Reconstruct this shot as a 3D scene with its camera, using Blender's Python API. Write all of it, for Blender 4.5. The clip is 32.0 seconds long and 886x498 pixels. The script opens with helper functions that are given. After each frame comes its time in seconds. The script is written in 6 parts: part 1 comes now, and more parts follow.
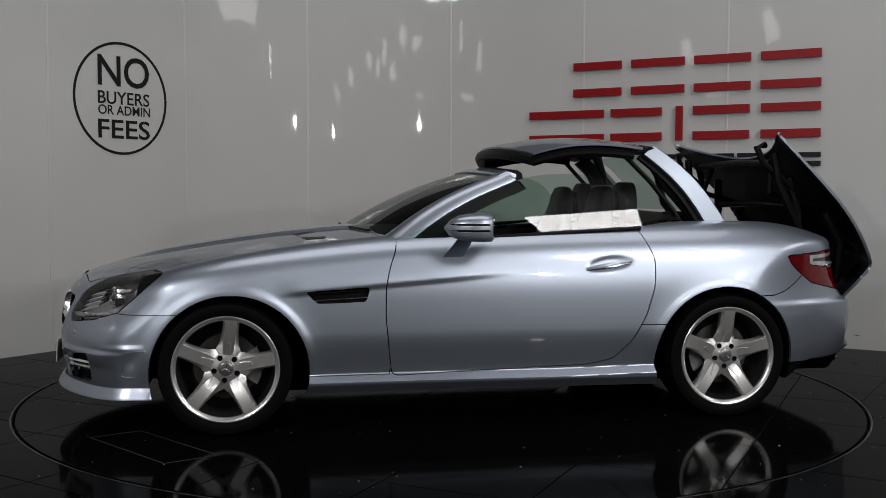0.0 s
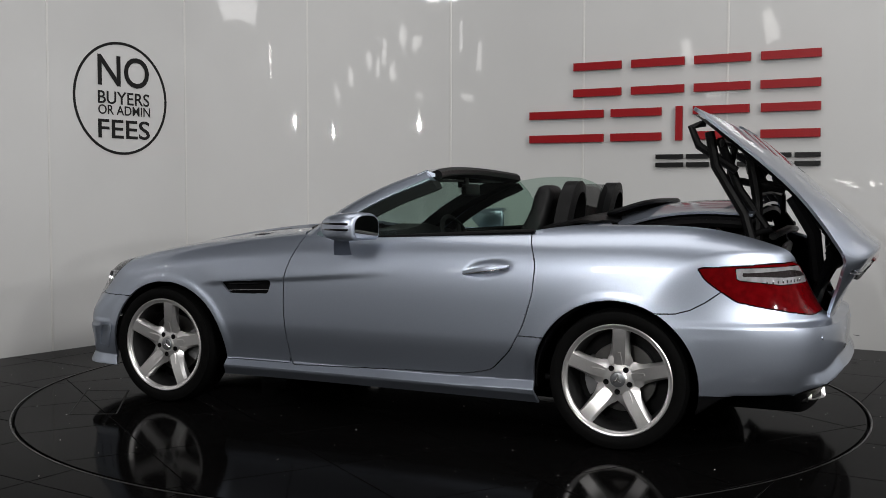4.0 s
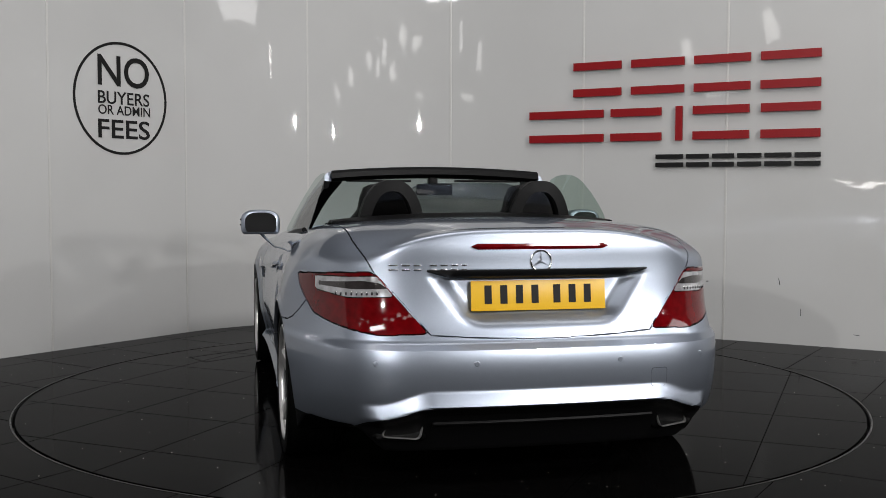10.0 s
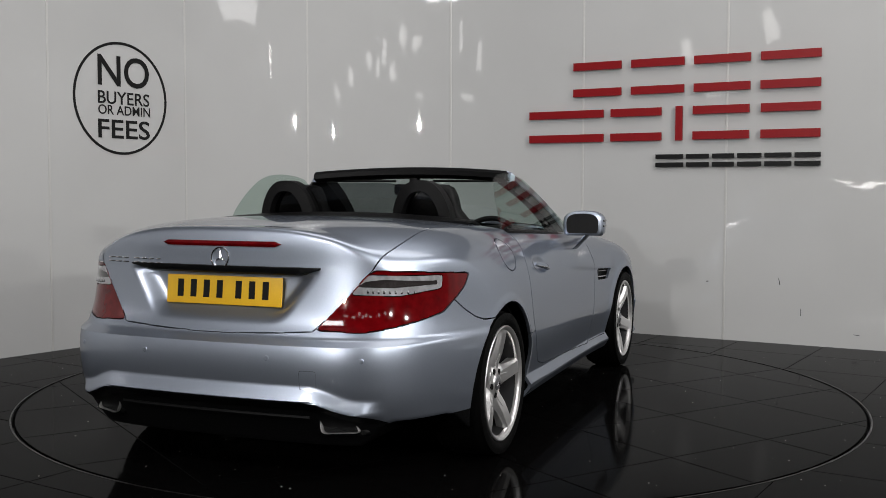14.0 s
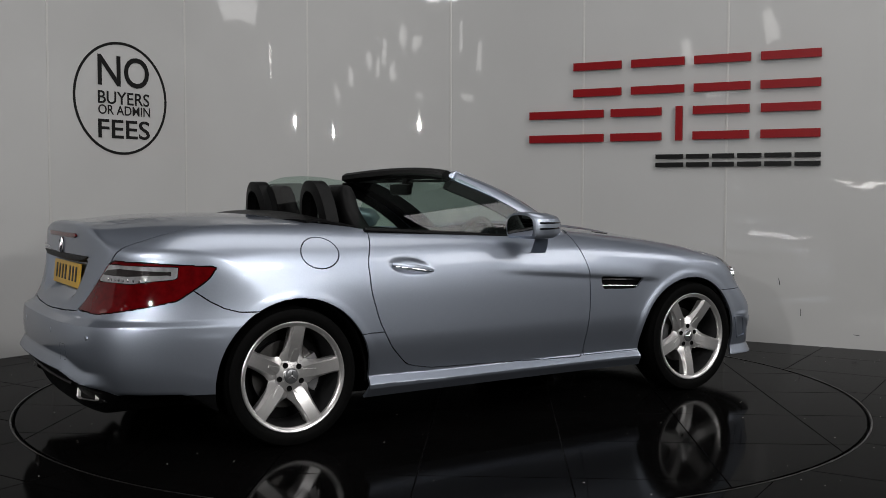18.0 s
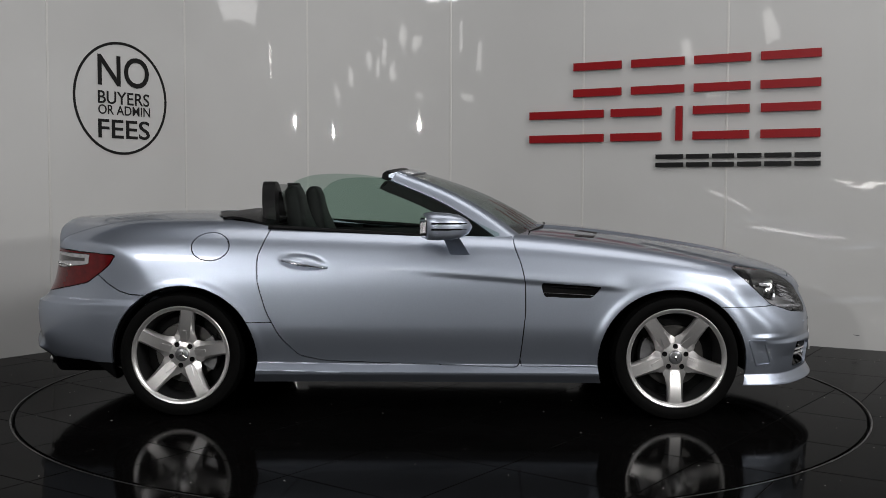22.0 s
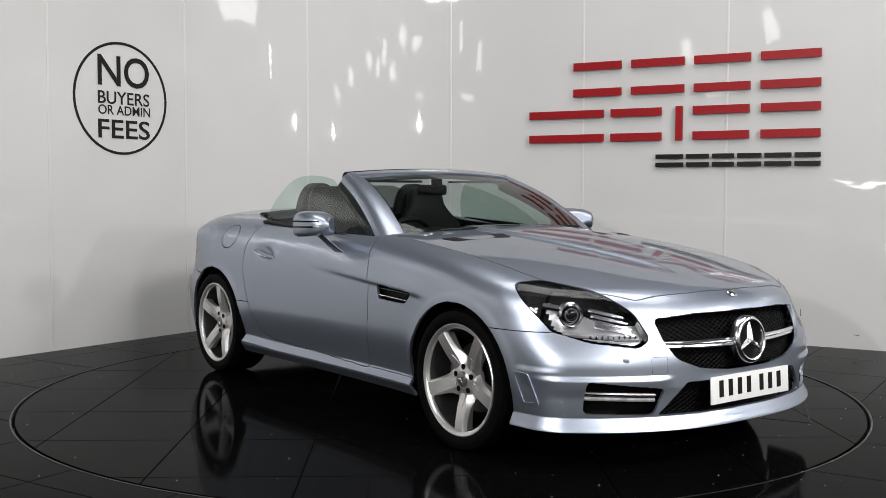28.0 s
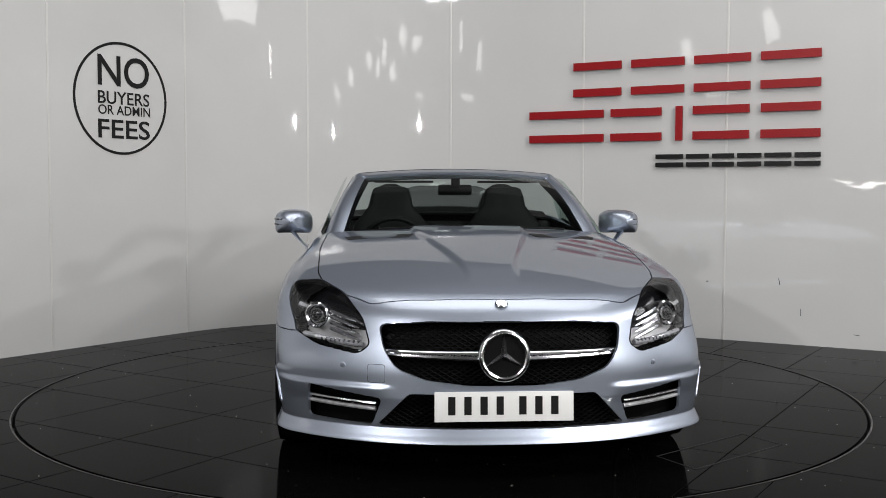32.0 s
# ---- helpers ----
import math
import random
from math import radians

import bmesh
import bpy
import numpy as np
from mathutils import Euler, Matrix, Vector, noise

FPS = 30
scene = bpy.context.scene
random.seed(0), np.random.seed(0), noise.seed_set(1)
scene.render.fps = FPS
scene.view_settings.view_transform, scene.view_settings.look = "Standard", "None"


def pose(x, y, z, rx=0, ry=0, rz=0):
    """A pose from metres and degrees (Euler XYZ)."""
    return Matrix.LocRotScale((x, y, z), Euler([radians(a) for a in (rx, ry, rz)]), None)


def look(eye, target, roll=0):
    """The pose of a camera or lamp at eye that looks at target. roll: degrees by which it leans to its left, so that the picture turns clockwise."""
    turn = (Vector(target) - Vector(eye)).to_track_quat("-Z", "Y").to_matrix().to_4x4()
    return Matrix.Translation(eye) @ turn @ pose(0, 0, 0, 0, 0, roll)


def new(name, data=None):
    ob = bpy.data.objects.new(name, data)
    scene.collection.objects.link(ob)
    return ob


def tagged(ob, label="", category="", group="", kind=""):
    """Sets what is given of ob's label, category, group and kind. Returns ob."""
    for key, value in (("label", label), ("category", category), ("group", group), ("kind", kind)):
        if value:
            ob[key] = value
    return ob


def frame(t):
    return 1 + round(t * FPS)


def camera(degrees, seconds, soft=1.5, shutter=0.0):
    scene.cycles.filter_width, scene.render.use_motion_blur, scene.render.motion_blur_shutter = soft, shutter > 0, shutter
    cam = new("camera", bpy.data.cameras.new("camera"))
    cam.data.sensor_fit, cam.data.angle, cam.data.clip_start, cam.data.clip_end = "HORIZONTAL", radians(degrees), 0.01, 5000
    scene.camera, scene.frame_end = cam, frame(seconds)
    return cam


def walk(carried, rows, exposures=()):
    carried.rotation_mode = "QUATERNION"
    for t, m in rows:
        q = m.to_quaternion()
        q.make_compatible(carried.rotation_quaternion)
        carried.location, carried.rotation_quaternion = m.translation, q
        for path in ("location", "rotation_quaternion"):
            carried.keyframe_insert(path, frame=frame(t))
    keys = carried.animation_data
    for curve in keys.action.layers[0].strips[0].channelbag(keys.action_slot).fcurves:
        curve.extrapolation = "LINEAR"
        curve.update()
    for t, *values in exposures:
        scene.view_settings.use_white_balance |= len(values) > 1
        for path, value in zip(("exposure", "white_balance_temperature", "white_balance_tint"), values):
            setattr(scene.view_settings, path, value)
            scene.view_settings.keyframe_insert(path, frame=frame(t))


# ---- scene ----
cam = camera(47.05, 32.0, soft=0.7)
CAM_EYE = (0.0, -5.738, 1.1086)


def cam_pose():
    yaw, pitch, roll = radians(0.0735), radians(-3.164), -0.142
    way = Vector((math.sin(yaw) * math.cos(pitch), math.cos(yaw) * math.cos(pitch), math.sin(pitch)))
    return look(CAM_EYE, Vector(CAM_EYE) + way, -roll)


walk(cam, [(0.0, cam_pose()), (32.0, cam_pose())],
     exposures=[(0.0, -1.15), (1.0, -1.37), (2.0, -1.12), (3.0, -0.78), (4.5, -0.35), (6.0, -0.03), (7.0, -0.05), (8.0, -0.18), (9.0, -0.40), (10.0, -0.52), (11.0, -0.56), (12.0, -0.70), (13.0, -0.68), (14.0, -0.53),
                (17.0, -0.60), (18.0, -0.97), (19.0, -1.10), (20.0, -1.15), (21.0, -1.07), (22.0, -0.80), (23.0, -0.62), (24.0, -0.25), (25.0, -0.15), (28.0, 0.03), (30.0, 0.03), (31.0, -0.03), (32.0, -0.20)])

# ---- light ----
world = bpy.data.worlds.new("world")
scene.world = world
world.use_nodes = True
world.node_tree.nodes["Background"].inputs[0].default_value = (0.9, 0.95, 1.0, 1)
world.node_tree.nodes["Background"].inputs[1].default_value = 0.02


def area_light(name, eye, target, sx, sy, watts, colour=(1, 0.97, 0.93)):
    data = bpy.data.lights.new(name, "AREA")
    data.shape, data.size, data.size_y, data.energy, data.color = "RECTANGLE", sx, sy, watts, colour
    ob = new(name, data)
    ob.matrix_world = look(eye, target)
    return ob


# three spotlights on the camera's side, whose images stand in the wall
SPOTS = (((5.6, -5.7, 2.47), 130), ((2.75, -6.0, 2.16), 90), ((-3.09, -9.0, 2.50), 190))
for eye, watts in SPOTS:
    area_light("spotlight_light", eye, (0.0, 1.0, 0.9), 0.11, 0.16, watts, (1.0, 0.985, 0.96))
# soft panels under the ceiling, out of view: one to each side of the camera, one to the right of the turntable, one
# over it
# the first is mirrored in the door glass; the other three are added fill
PANELS = (((5.0, -6.3, 5.7), (0.2, 0.0, 0.8), 2.8, 1.0, 380), ((-4.0, -7.5, 5.3), (0.0, 0.0, 0.8), 2.4, 1.0, 260),
          ((8.2, -1.8, 5.2), (0.0, 0.0, 0.8), 4.2, 1.9, 170), ((0.8, -0.5, 5.9), (0.8, -0.5, 0.0), 6.0, 3.0, 190))
for eye, target, sx, sy, watts in PANELS:
    area_light("soft_panel_light", eye, target, sx, sy, watts, (1.0, 0.985, 0.985))


# ---- materials ----
def mat(name, colour, rough=0.5, metal=0.0, coat=0.0, vary=0.1, scale=6.0, bump=0.0, fine=0.0, emit=0.0, alpha=1.0, spec=0.5):
    """A principled surface whose colour and gloss vary at two scales, with a fine relief."""
    m = bpy.data.materials.new(name)
    m.use_nodes = True
    nt = m.node_tree
    b = nt.nodes["Principled BSDF"]
    b.inputs["Roughness"].default_value = rough
    b.inputs["Metallic"].default_value = metal
    b.inputs["Coat Weight"].default_value = coat
    b.inputs["Coat Roughness"].default_value = 0.03
    b.inputs["Specular IOR Level"].default_value = spec
    b.inputs["Base Color"].default_value = (*colour, 1)
    if vary or bump:
        co = nt.nodes.new("ShaderNodeTexCoord")
        n1 = nt.nodes.new("ShaderNodeTexNoise")
        n1.inputs["Scale"].default_value, n1.inputs["Detail"].default_value = scale, 8
        n2 = nt.nodes.new("ShaderNodeTexNoise")
        n2.inputs["Scale"].default_value, n2.inputs["Detail"].default_value = scale * (fine or 12), 3
        nt.links.new(co.outputs["Object"], n1.inputs["Vector"])
        nt.links.new(co.outputs["Object"], n2.inputs["Vector"])
        add = nt.nodes.new("ShaderNodeMath")
        add.operation = "ADD"
        nt.links.new(n1.outputs["Fac"], add.inputs[0])
        nt.links.new(n2.outputs["Fac"], add.inputs[1])
        ramp = nt.nodes.new("ShaderNodeMapRange")
        ramp.inputs[1].default_value, ramp.inputs[2].default_value = 0.6, 1.4
        ramp.inputs[3].default_value, ramp.inputs[4].default_value = 1 - vary, 1 + vary
        nt.links.new(add.outputs[0], ramp.inputs[0])
        mul = nt.nodes.new("ShaderNodeVectorMath")
        mul.operation = "SCALE"
        mul.inputs[0].default_value = colour
        nt.links.new(ramp.outputs[0], mul.inputs["Scale"])
        nt.links.new(mul.outputs[0], b.inputs["Base Color"])
        r2 = nt.nodes.new("ShaderNodeMath")
        r2.operation = "MULTIPLY"
        r2.inputs[1].default_value = rough
        nt.links.new(ramp.outputs[0], r2.inputs[0])
        nt.links.new(r2.outputs[0], b.inputs["Roughness"])
        if bump:
            bp = nt.nodes.new("ShaderNodeBump")
            bp.inputs["Strength"].default_value, bp.inputs["Distance"].default_value = 1.0, bump
            nt.links.new(n2.outputs["Fac"], bp.inputs["Height"])
            nt.links.new(bp.outputs[0], b.inputs["Normal"])
    if emit:
        b.inputs["Emission Color"].default_value = (*colour, 1)
        b.inputs["Emission Strength"].default_value = emit
    return m


def glass(name, tint, rough=0.0):
    """Thin clear glass: tinted passage with a sharp reflection."""
    m = bpy.data.materials.new(name)
    m.use_nodes = True
    nt = m.node_tree
    nt.nodes.remove(nt.nodes["Principled BSDF"])
    out = nt.nodes["Material Output"]
    tr, gl, lw, pw, ma, mix = (nt.nodes.new(k) for k in ("ShaderNodeBsdfTransparent", "ShaderNodeBsdfGlossy", "ShaderNodeLayerWeight", "ShaderNodeMath", "ShaderNodeMath", "ShaderNodeMixShader"))
    tr.inputs[0].default_value = (*tint, 1)
    gl.inputs["Roughness"].default_value = rough
    lw.inputs[0].default_value = 0.5
    pw.operation, ma.operation = "POWER", "MULTIPLY_ADD"
    pw.inputs[1].default_value = 5.0
    ma.inputs[1].default_value, ma.inputs[2].default_value = 0.75, 0.05
    nt.links.new(lw.outputs["Facing"], pw.inputs[0])
    nt.links.new(pw.outputs[0], ma.inputs[0])
    nt.links.new(ma.outputs[0], mix.inputs[0])
    nt.links.new(tr.outputs[0], mix.inputs[1])
    nt.links.new(gl.outputs[0], mix.inputs[2])
    nt.links.new(mix.outputs[0], out.inputs[0])
    return m


PAINT = mat("silver_blue_paint", (0.42, 0.465, 0.55), 0.39, 0.93, 1.0, vary=0.04, scale=140, fine=7)
# the flakes lie under the clear coat, so they brighten little at a grazing view
PAINT.node_tree.nodes["Principled BSDF"].inputs["Specular Tint"].default_value = (0.12, 0.14, 0.18, 1)
BLACK = mat("black_plastic", (0.003, 0.003, 0.0033), 0.42, vary=0.15, scale=60, bump=0.0004, spec=0.12)
GLOSS_BLACK = mat("gloss_black", (0.006, 0.006, 0.007), 0.08, vary=0.1, scale=30, coat=0.6)
LEATHER = mat("black_leather", (0.004, 0.004, 0.0043), 0.5, vary=0.25, scale=40, bump=0.0008, spec=0.16)
RUBBER = mat("tyre_rubber", (0.0025, 0.0025, 0.0025), 0.6, vary=0.2, scale=50, bump=0.0004, spec=0.05)
CHROME = mat("chrome", (0.84, 0.84, 0.86), 0.17, 1.0, vary=0.04, scale=40)
MIRROR = mat("mirror_glass", (0.8, 0.8, 0.82), 0.02, 1.0, vary=0.0)
ALLOY = mat("silver_alloy", (0.74, 0.73, 0.725), 0.30, 0.85, 0.3, vary=0.05, scale=60)
ALLOY_DARK = mat("shaded_alloy", (0.30, 0.30, 0.31), 0.35, 0.85, vary=0.1, scale=40)
STEEL = mat("brake_steel", (0.16, 0.155, 0.15), 0.32, 1.0, vary=0.15, scale=30)
# alloy darkened to put the shade inside the rim into its colour
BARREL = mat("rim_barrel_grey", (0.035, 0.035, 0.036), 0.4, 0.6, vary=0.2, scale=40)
CAP_GREY = mat("hub_cap_grey", (0.24, 0.245, 0.255), 0.3, 0.8, vary=0.1, scale=40)
RED_LENS = mat("red_lens", (0.10, 0.001, 0.0022), 0.07, 0.0, 0.25, vary=0.35, scale=9, fine=4, spec=0.35)
DARK_LENS = mat("dark_lens", (0.035, 0.03, 0.03), 0.12, 0.3, 1.0, vary=0.4, scale=14, fine=3)
GRILLE_BLACK = mat("grille_black", (0.0014, 0.0014, 0.0015), 0.45, vary=0.15, scale=60, spec=0.10)
CLEAR_LENS = mat("clear_lens", (0.48, 0.48, 0.50), 0.12, 0.5, 1.0, vary=0.4, scale=14, fine=3)
WHITE_PLATE = mat("white_plate", (0.64, 0.64, 0.63), 0.35, vary=0.04, scale=20)
YELLOW_PLATE = mat("yellow_plate", (0.72, 0.42, 0.02), 0.35, vary=0.05, scale=20)
INK = mat("black_ink", (0.007, 0.007, 0.007), 0.45, vary=0.1, scale=20, spec=0.2)
SIGN_RED = mat("red_sign_acrylic", (0.23, 0.005, 0.008), 0.4, vary=0.06, scale=8, spec=0.2)
SIGN_BLACK = mat("black_sign_acrylic", (0.006, 0.006, 0.006), 0.4, vary=0.06, scale=8, spec=0.2)
WALL = mat("white_gloss_panel", (0.50, 0.50, 0.495), 0.024, vary=0.03, scale=0.9, fine=2.2, bump=0.0018)
SEAM = mat("panel_trim", (0.52, 0.515, 0.50), 0.5, vary=0.05, scale=5)
TILE = mat("dark_stone_tile", (0.002, 0.0019, 0.0019), 0.08, vary=0.4, scale=2.2, fine=14, spec=0.009)
EDGE_STEEL = mat("dull_edge_steel", (0.022, 0.021, 0.020), 0.35, 0.5, vary=0.4, scale=9)
GROUT = mat("dark_grout", (0.004, 0.004, 0.004), 0.7, vary=0.2, scale=30)
CEILING = mat("grey_ceiling", (0.09, 0.09, 0.09), 0.8, vary=0.1, scale=3)
BACK_WALL = mat("showroom_wall", (0.12, 0.12, 0.12), 0.6, vary=0.15, scale=1)
LAMP_GLOW = mat("lamp_glow", (1.0, 0.97, 0.92), 0.5, vary=0, emit=14)
GLASS = glass("window_glass", (0.62, 0.74, 0.68))
SCREEN_GLASS = glass("windscreen_glass", (0.50, 0.57, 0.55))
LENS_GLASS = glass("lamp_glass", (0.92, 0.93, 0.95))


# ---- mesh tools ----
def link(name, me, material, parent=None, label=""):
    if material:
        me.materials.append(material)
    ob = new(name, me)
    if parent:
        ob.parent = parent
    if label:
        tagged(ob, label)
    return ob


def part(name, bm, material, parent=None, label="", smooth=True, angle=35):
    """Links a bmesh as one mesh object under a thing or part."""
    bmesh.ops.recalc_face_normals(bm, faces=bm.faces)
    lim = radians(angle)
    for f in bm.faces:
        f.smooth = smooth
    if smooth:
        for e in bm.edges:
            if len(e.link_faces) == 2 and e.calc_face_angle(0) > lim:
                e.smooth = False
    me = bpy.data.meshes.new(name)
    bm.to_mesh(me)
    bm.free()
    return link(name, me, material, parent, label)


def flipped(name, ob, parent=None, label=""):
    """The mirror image of a part across the car's middle."""
    bm = bmesh.new()
    bm.from_mesh(ob.data)
    for v in bm.verts:
        v.co.y = -v.co.y
    bmesh.ops.reverse_faces(bm, faces=bm.faces)
    me = bpy.data.meshes.new(name)
    bm.to_mesh(me)
    bm.free()
    return link(name, me, ob.data.materials[0], parent or ob.parent, label)


def add_box(bm, c, s, bevel=0.0, m=None):
    r = bmesh.ops.create_cube(bm, size=1)
    for v in r["verts"]:
        v.co = Vector((c[0] + v.co.x * s[0], c[1] + v.co.y * s[1], c[2] + v.co.z * s[2]))
    if bevel:
        es = list({e for v in r["verts"] for e in v.link_edges})
        out = bmesh.ops.bevel(bm, geom=es, offset=bevel, segments=2, profile=0.6, affect="EDGES")
        vs = out["verts"]
        if m:
            seen = {v for f in out["faces"] for v in f.verts}
            todo = list(seen)
            while todo:
                for e in todo.pop().link_edges:
                    for v in e.verts:
                        if v not in seen:
                            seen.add(v)
                            todo.append(v)
            bmesh.ops.transform(bm, matrix=m, verts=list(seen))
    elif m:
        bmesh.ops.transform(bm, matrix=m, verts=r["verts"])
    return bm


def add_loft(bm, rings, closed=True, caps=True):
    """Skins rings of equal length, one after the other."""
    rows = [[bm.verts.new(p) for p in ring] for ring in rings]
    n = len(rows[0])
    for a, b in zip(rows, rows[1:]):
        for i in range(n if closed else n - 1):
            j = (i + 1) % n
            bm.faces.new((a[i], a[j], b[j], b[i]))
    if caps and closed:
        bm.faces.new(rows[0][::-1])
        bm.faces.new(rows[-1])
    return bm


def add_tube(bm, path, radius, n=10, flat=1.0):
    """A round bar along a path."""
    path = [Vector(p) for p in path]
    rings = []
    for i, p in enumerate(path):
        t = (path[min(i + 1, len(path) - 1)] - path[max(i - 1, 0)]).normalized()
        a = t.cross(Vector((0, 0, 1)))
        a = (a if a.length > 1e-3 else Vector((0, 1, 0))).normalized()
        b = t.cross(a).normalized()
        r = radius[i] if isinstance(radius, (list, tuple)) else radius
        rings.append([p + r * (a * math.cos(k) + b * flat * math.sin(k)) for k in (2 * math.pi * q / n for q in range(n))])
    return add_loft(bm, rings)


def add_prism(bm, outline, to3d, depth):
    """A plate: a 2D outline set into space by to3d(u, v, w), w running through its thickness."""
    add_loft(bm, [[to3d(u, v, 0) for u, v in outline], [to3d(u, v, depth) for u, v in outline]])
    return bm


def add_lathe(bm, profile, n, to3d):
    """Turns a profile of (radius, along) round an axis; to3d(a, b, along)."""
    rings = [[to3d(r * math.cos(k), r * math.sin(k), h) for r, h in profile] for k in (2 * math.pi * q / n for q in range(n))]
    rows = [[bm.verts.new(p) for p in ring] for ring in rings]
    for i in range(n):
        a, b = rows[i], rows[(i + 1) % n]
        for j in range(len(profile) - 1):
            bm.faces.new((a[j], b[j], b[j + 1], a[j + 1]))
    bmesh.ops.remove_doubles(bm, verts=bm.verts, dist=1e-5)
    return bm


def rounded(points, r, n=5):
    """A closed outline with its corners rounded."""
    out = []
    for i, p in enumerate(points):
        a, p, b = Vector(points[i - 1]), Vector(p), Vector(points[(i + 1) % len(points)])
        d1, d2 = a - p, b - p
        k = min(r, d1.length * 0.45, d2.length * 0.45)
        s, e = p + d1.normalized() * k, p + d2.normalized() * k
        for q in range(n + 1):
            t = q / n
            out.append(tuple(s * (1 - t) ** 2 + p * 2 * t * (1 - t) + e * t * t))
    return out


def spline(xs, ys):
    """A natural cubic through the points, straight beyond the ends."""
    xs, ys = np.array(xs, float), np.array(ys, float)
    o = np.argsort(xs)
    xs, ys = xs[o], ys[o]
    n, h = len(xs), np.diff(xs)
    a = np.zeros((n, n))
    r = np.zeros(n)
    a[0, 0] = a[-1, -1] = 1
    for i in range(1, n - 1):
        a[i, i - 1:i + 2] = h[i - 1], 2 * (h[i - 1] + h[i]), h[i]
        r[i] = 6 * ((ys[i + 1] - ys[i]) / h[i] - (ys[i] - ys[i - 1]) / h[i - 1])
    m = np.linalg.solve(a, r)

    def f(x):
        x = np.clip(np.asarray(x, float), xs[0], xs[-1])
        i = np.clip(np.searchsorted(xs, x) - 1, 0, n - 2)
        p, q = x - xs[i], xs[i + 1] - x
        return (m[i] * q ** 3 + m[i + 1] * p ** 3) / (6 * h[i]) + (ys[i] / h[i] - m[i] * h[i] / 6) * q + (ys[i + 1] / h[i] - m[i + 1] * h[i] / 6) * p
    return f


def smax(a, b, r):
    h = np.maximum(r - np.abs(a - b), 0)
    return np.maximum(a, b) + h * h / (4 * r)


def step(x, a, b):
    t = np.clip((x - a) / (b - a), 0, 1)
    return t * t * (3 - 2 * t)


def ramp(x, a, b):
    """Straight slope from 0 at a to 1 at b."""
    return np.clip((x - a) / (b - a), 0, 1)


def in_poly(u, v, poly):
    """Signed distance from points (u, v) to a closed outline, negative inside."""
    u, v = np.asarray(u, float), np.asarray(v, float)
    d = np.full(u.shape, 1e9)
    inside = np.zeros(u.shape, bool)
    n = len(poly)
    for i in range(n):
        (x1, y1), (x2, y2) = poly[i], poly[(i + 1) % n]
        ex, ey = x2 - x1, y2 - y1
        t = np.clip(((u - x1) * ex + (v - y1) * ey) / (ex * ex + ey * ey + 1e-12), 0, 1)
        d = np.minimum(d, np.hypot(u - x1 - t * ex, v - y1 - t * ey))
        if y1 != y2:
            inside ^= ((y1 > v) != (y2 > v)) & (u < ex * (v - y1) / ey + x1)
    return np.where(inside, -d, d)


# ---- the showroom ----
def wall_curve():
    """Plan of the showroom's back wall: two flat wings joined by a bend."""
    pts = [(-6.2, -3.62), (-2.94, 0.975)]
    p0, p1, p2, p3 = (Vector(p) for p in ((-2.02, 2.272), (-1.55, 2.93), (-0.45, 3.38), (0.70, 2.753)))
    for i in range(25):
        t = i / 24
        pts.append(tuple(p0 * (1 - t) ** 3 + 3 * p1 * t * (1 - t) ** 2 + 3 * p2 * t * t * (1 - t) + p3 * t ** 3))
    pts += [(1.272, 2.431), (3.14, 1.380), (8.5, -1.64)]
    return pts


CURVE = wall_curve()


def wall_at(s_list):
    """Points and normals at distances along the wall's plan."""
    seg = [math.dist(a, b) for a, b in zip(CURVE, CURVE[1:])]
    out = []
    for s in s_list:
        k = 0
        while k < len(seg) - 1 and s > seg[k]:
            s -= seg[k]
            k += 1
        a, b = Vector(CURVE[k]), Vector(CURVE[k + 1])
        d = (b - a).normalized()
        out.append((a + d * s, Vector((d.y, -d.x))))
    return out


def wall_s(x):
    """Distance along the wall's plan at which it passes x."""
    total = 0
    for a, b in zip(CURVE, CURVE[1:]):
        if a[0] <= x <= b[0]:
            return total + math.dist(a, b) * (x - a[0]) / (b[0] - a[0])
        total += math.dist(a, b)
    return total


HEIGHT = 6.2
WALL_TOP = 2.8
SEAM_X = (-5.2, -4.05, -3.4, -2.707, -2.011, -1.138, 0.073, 1.137, 2.139, 3.17, 4.2)


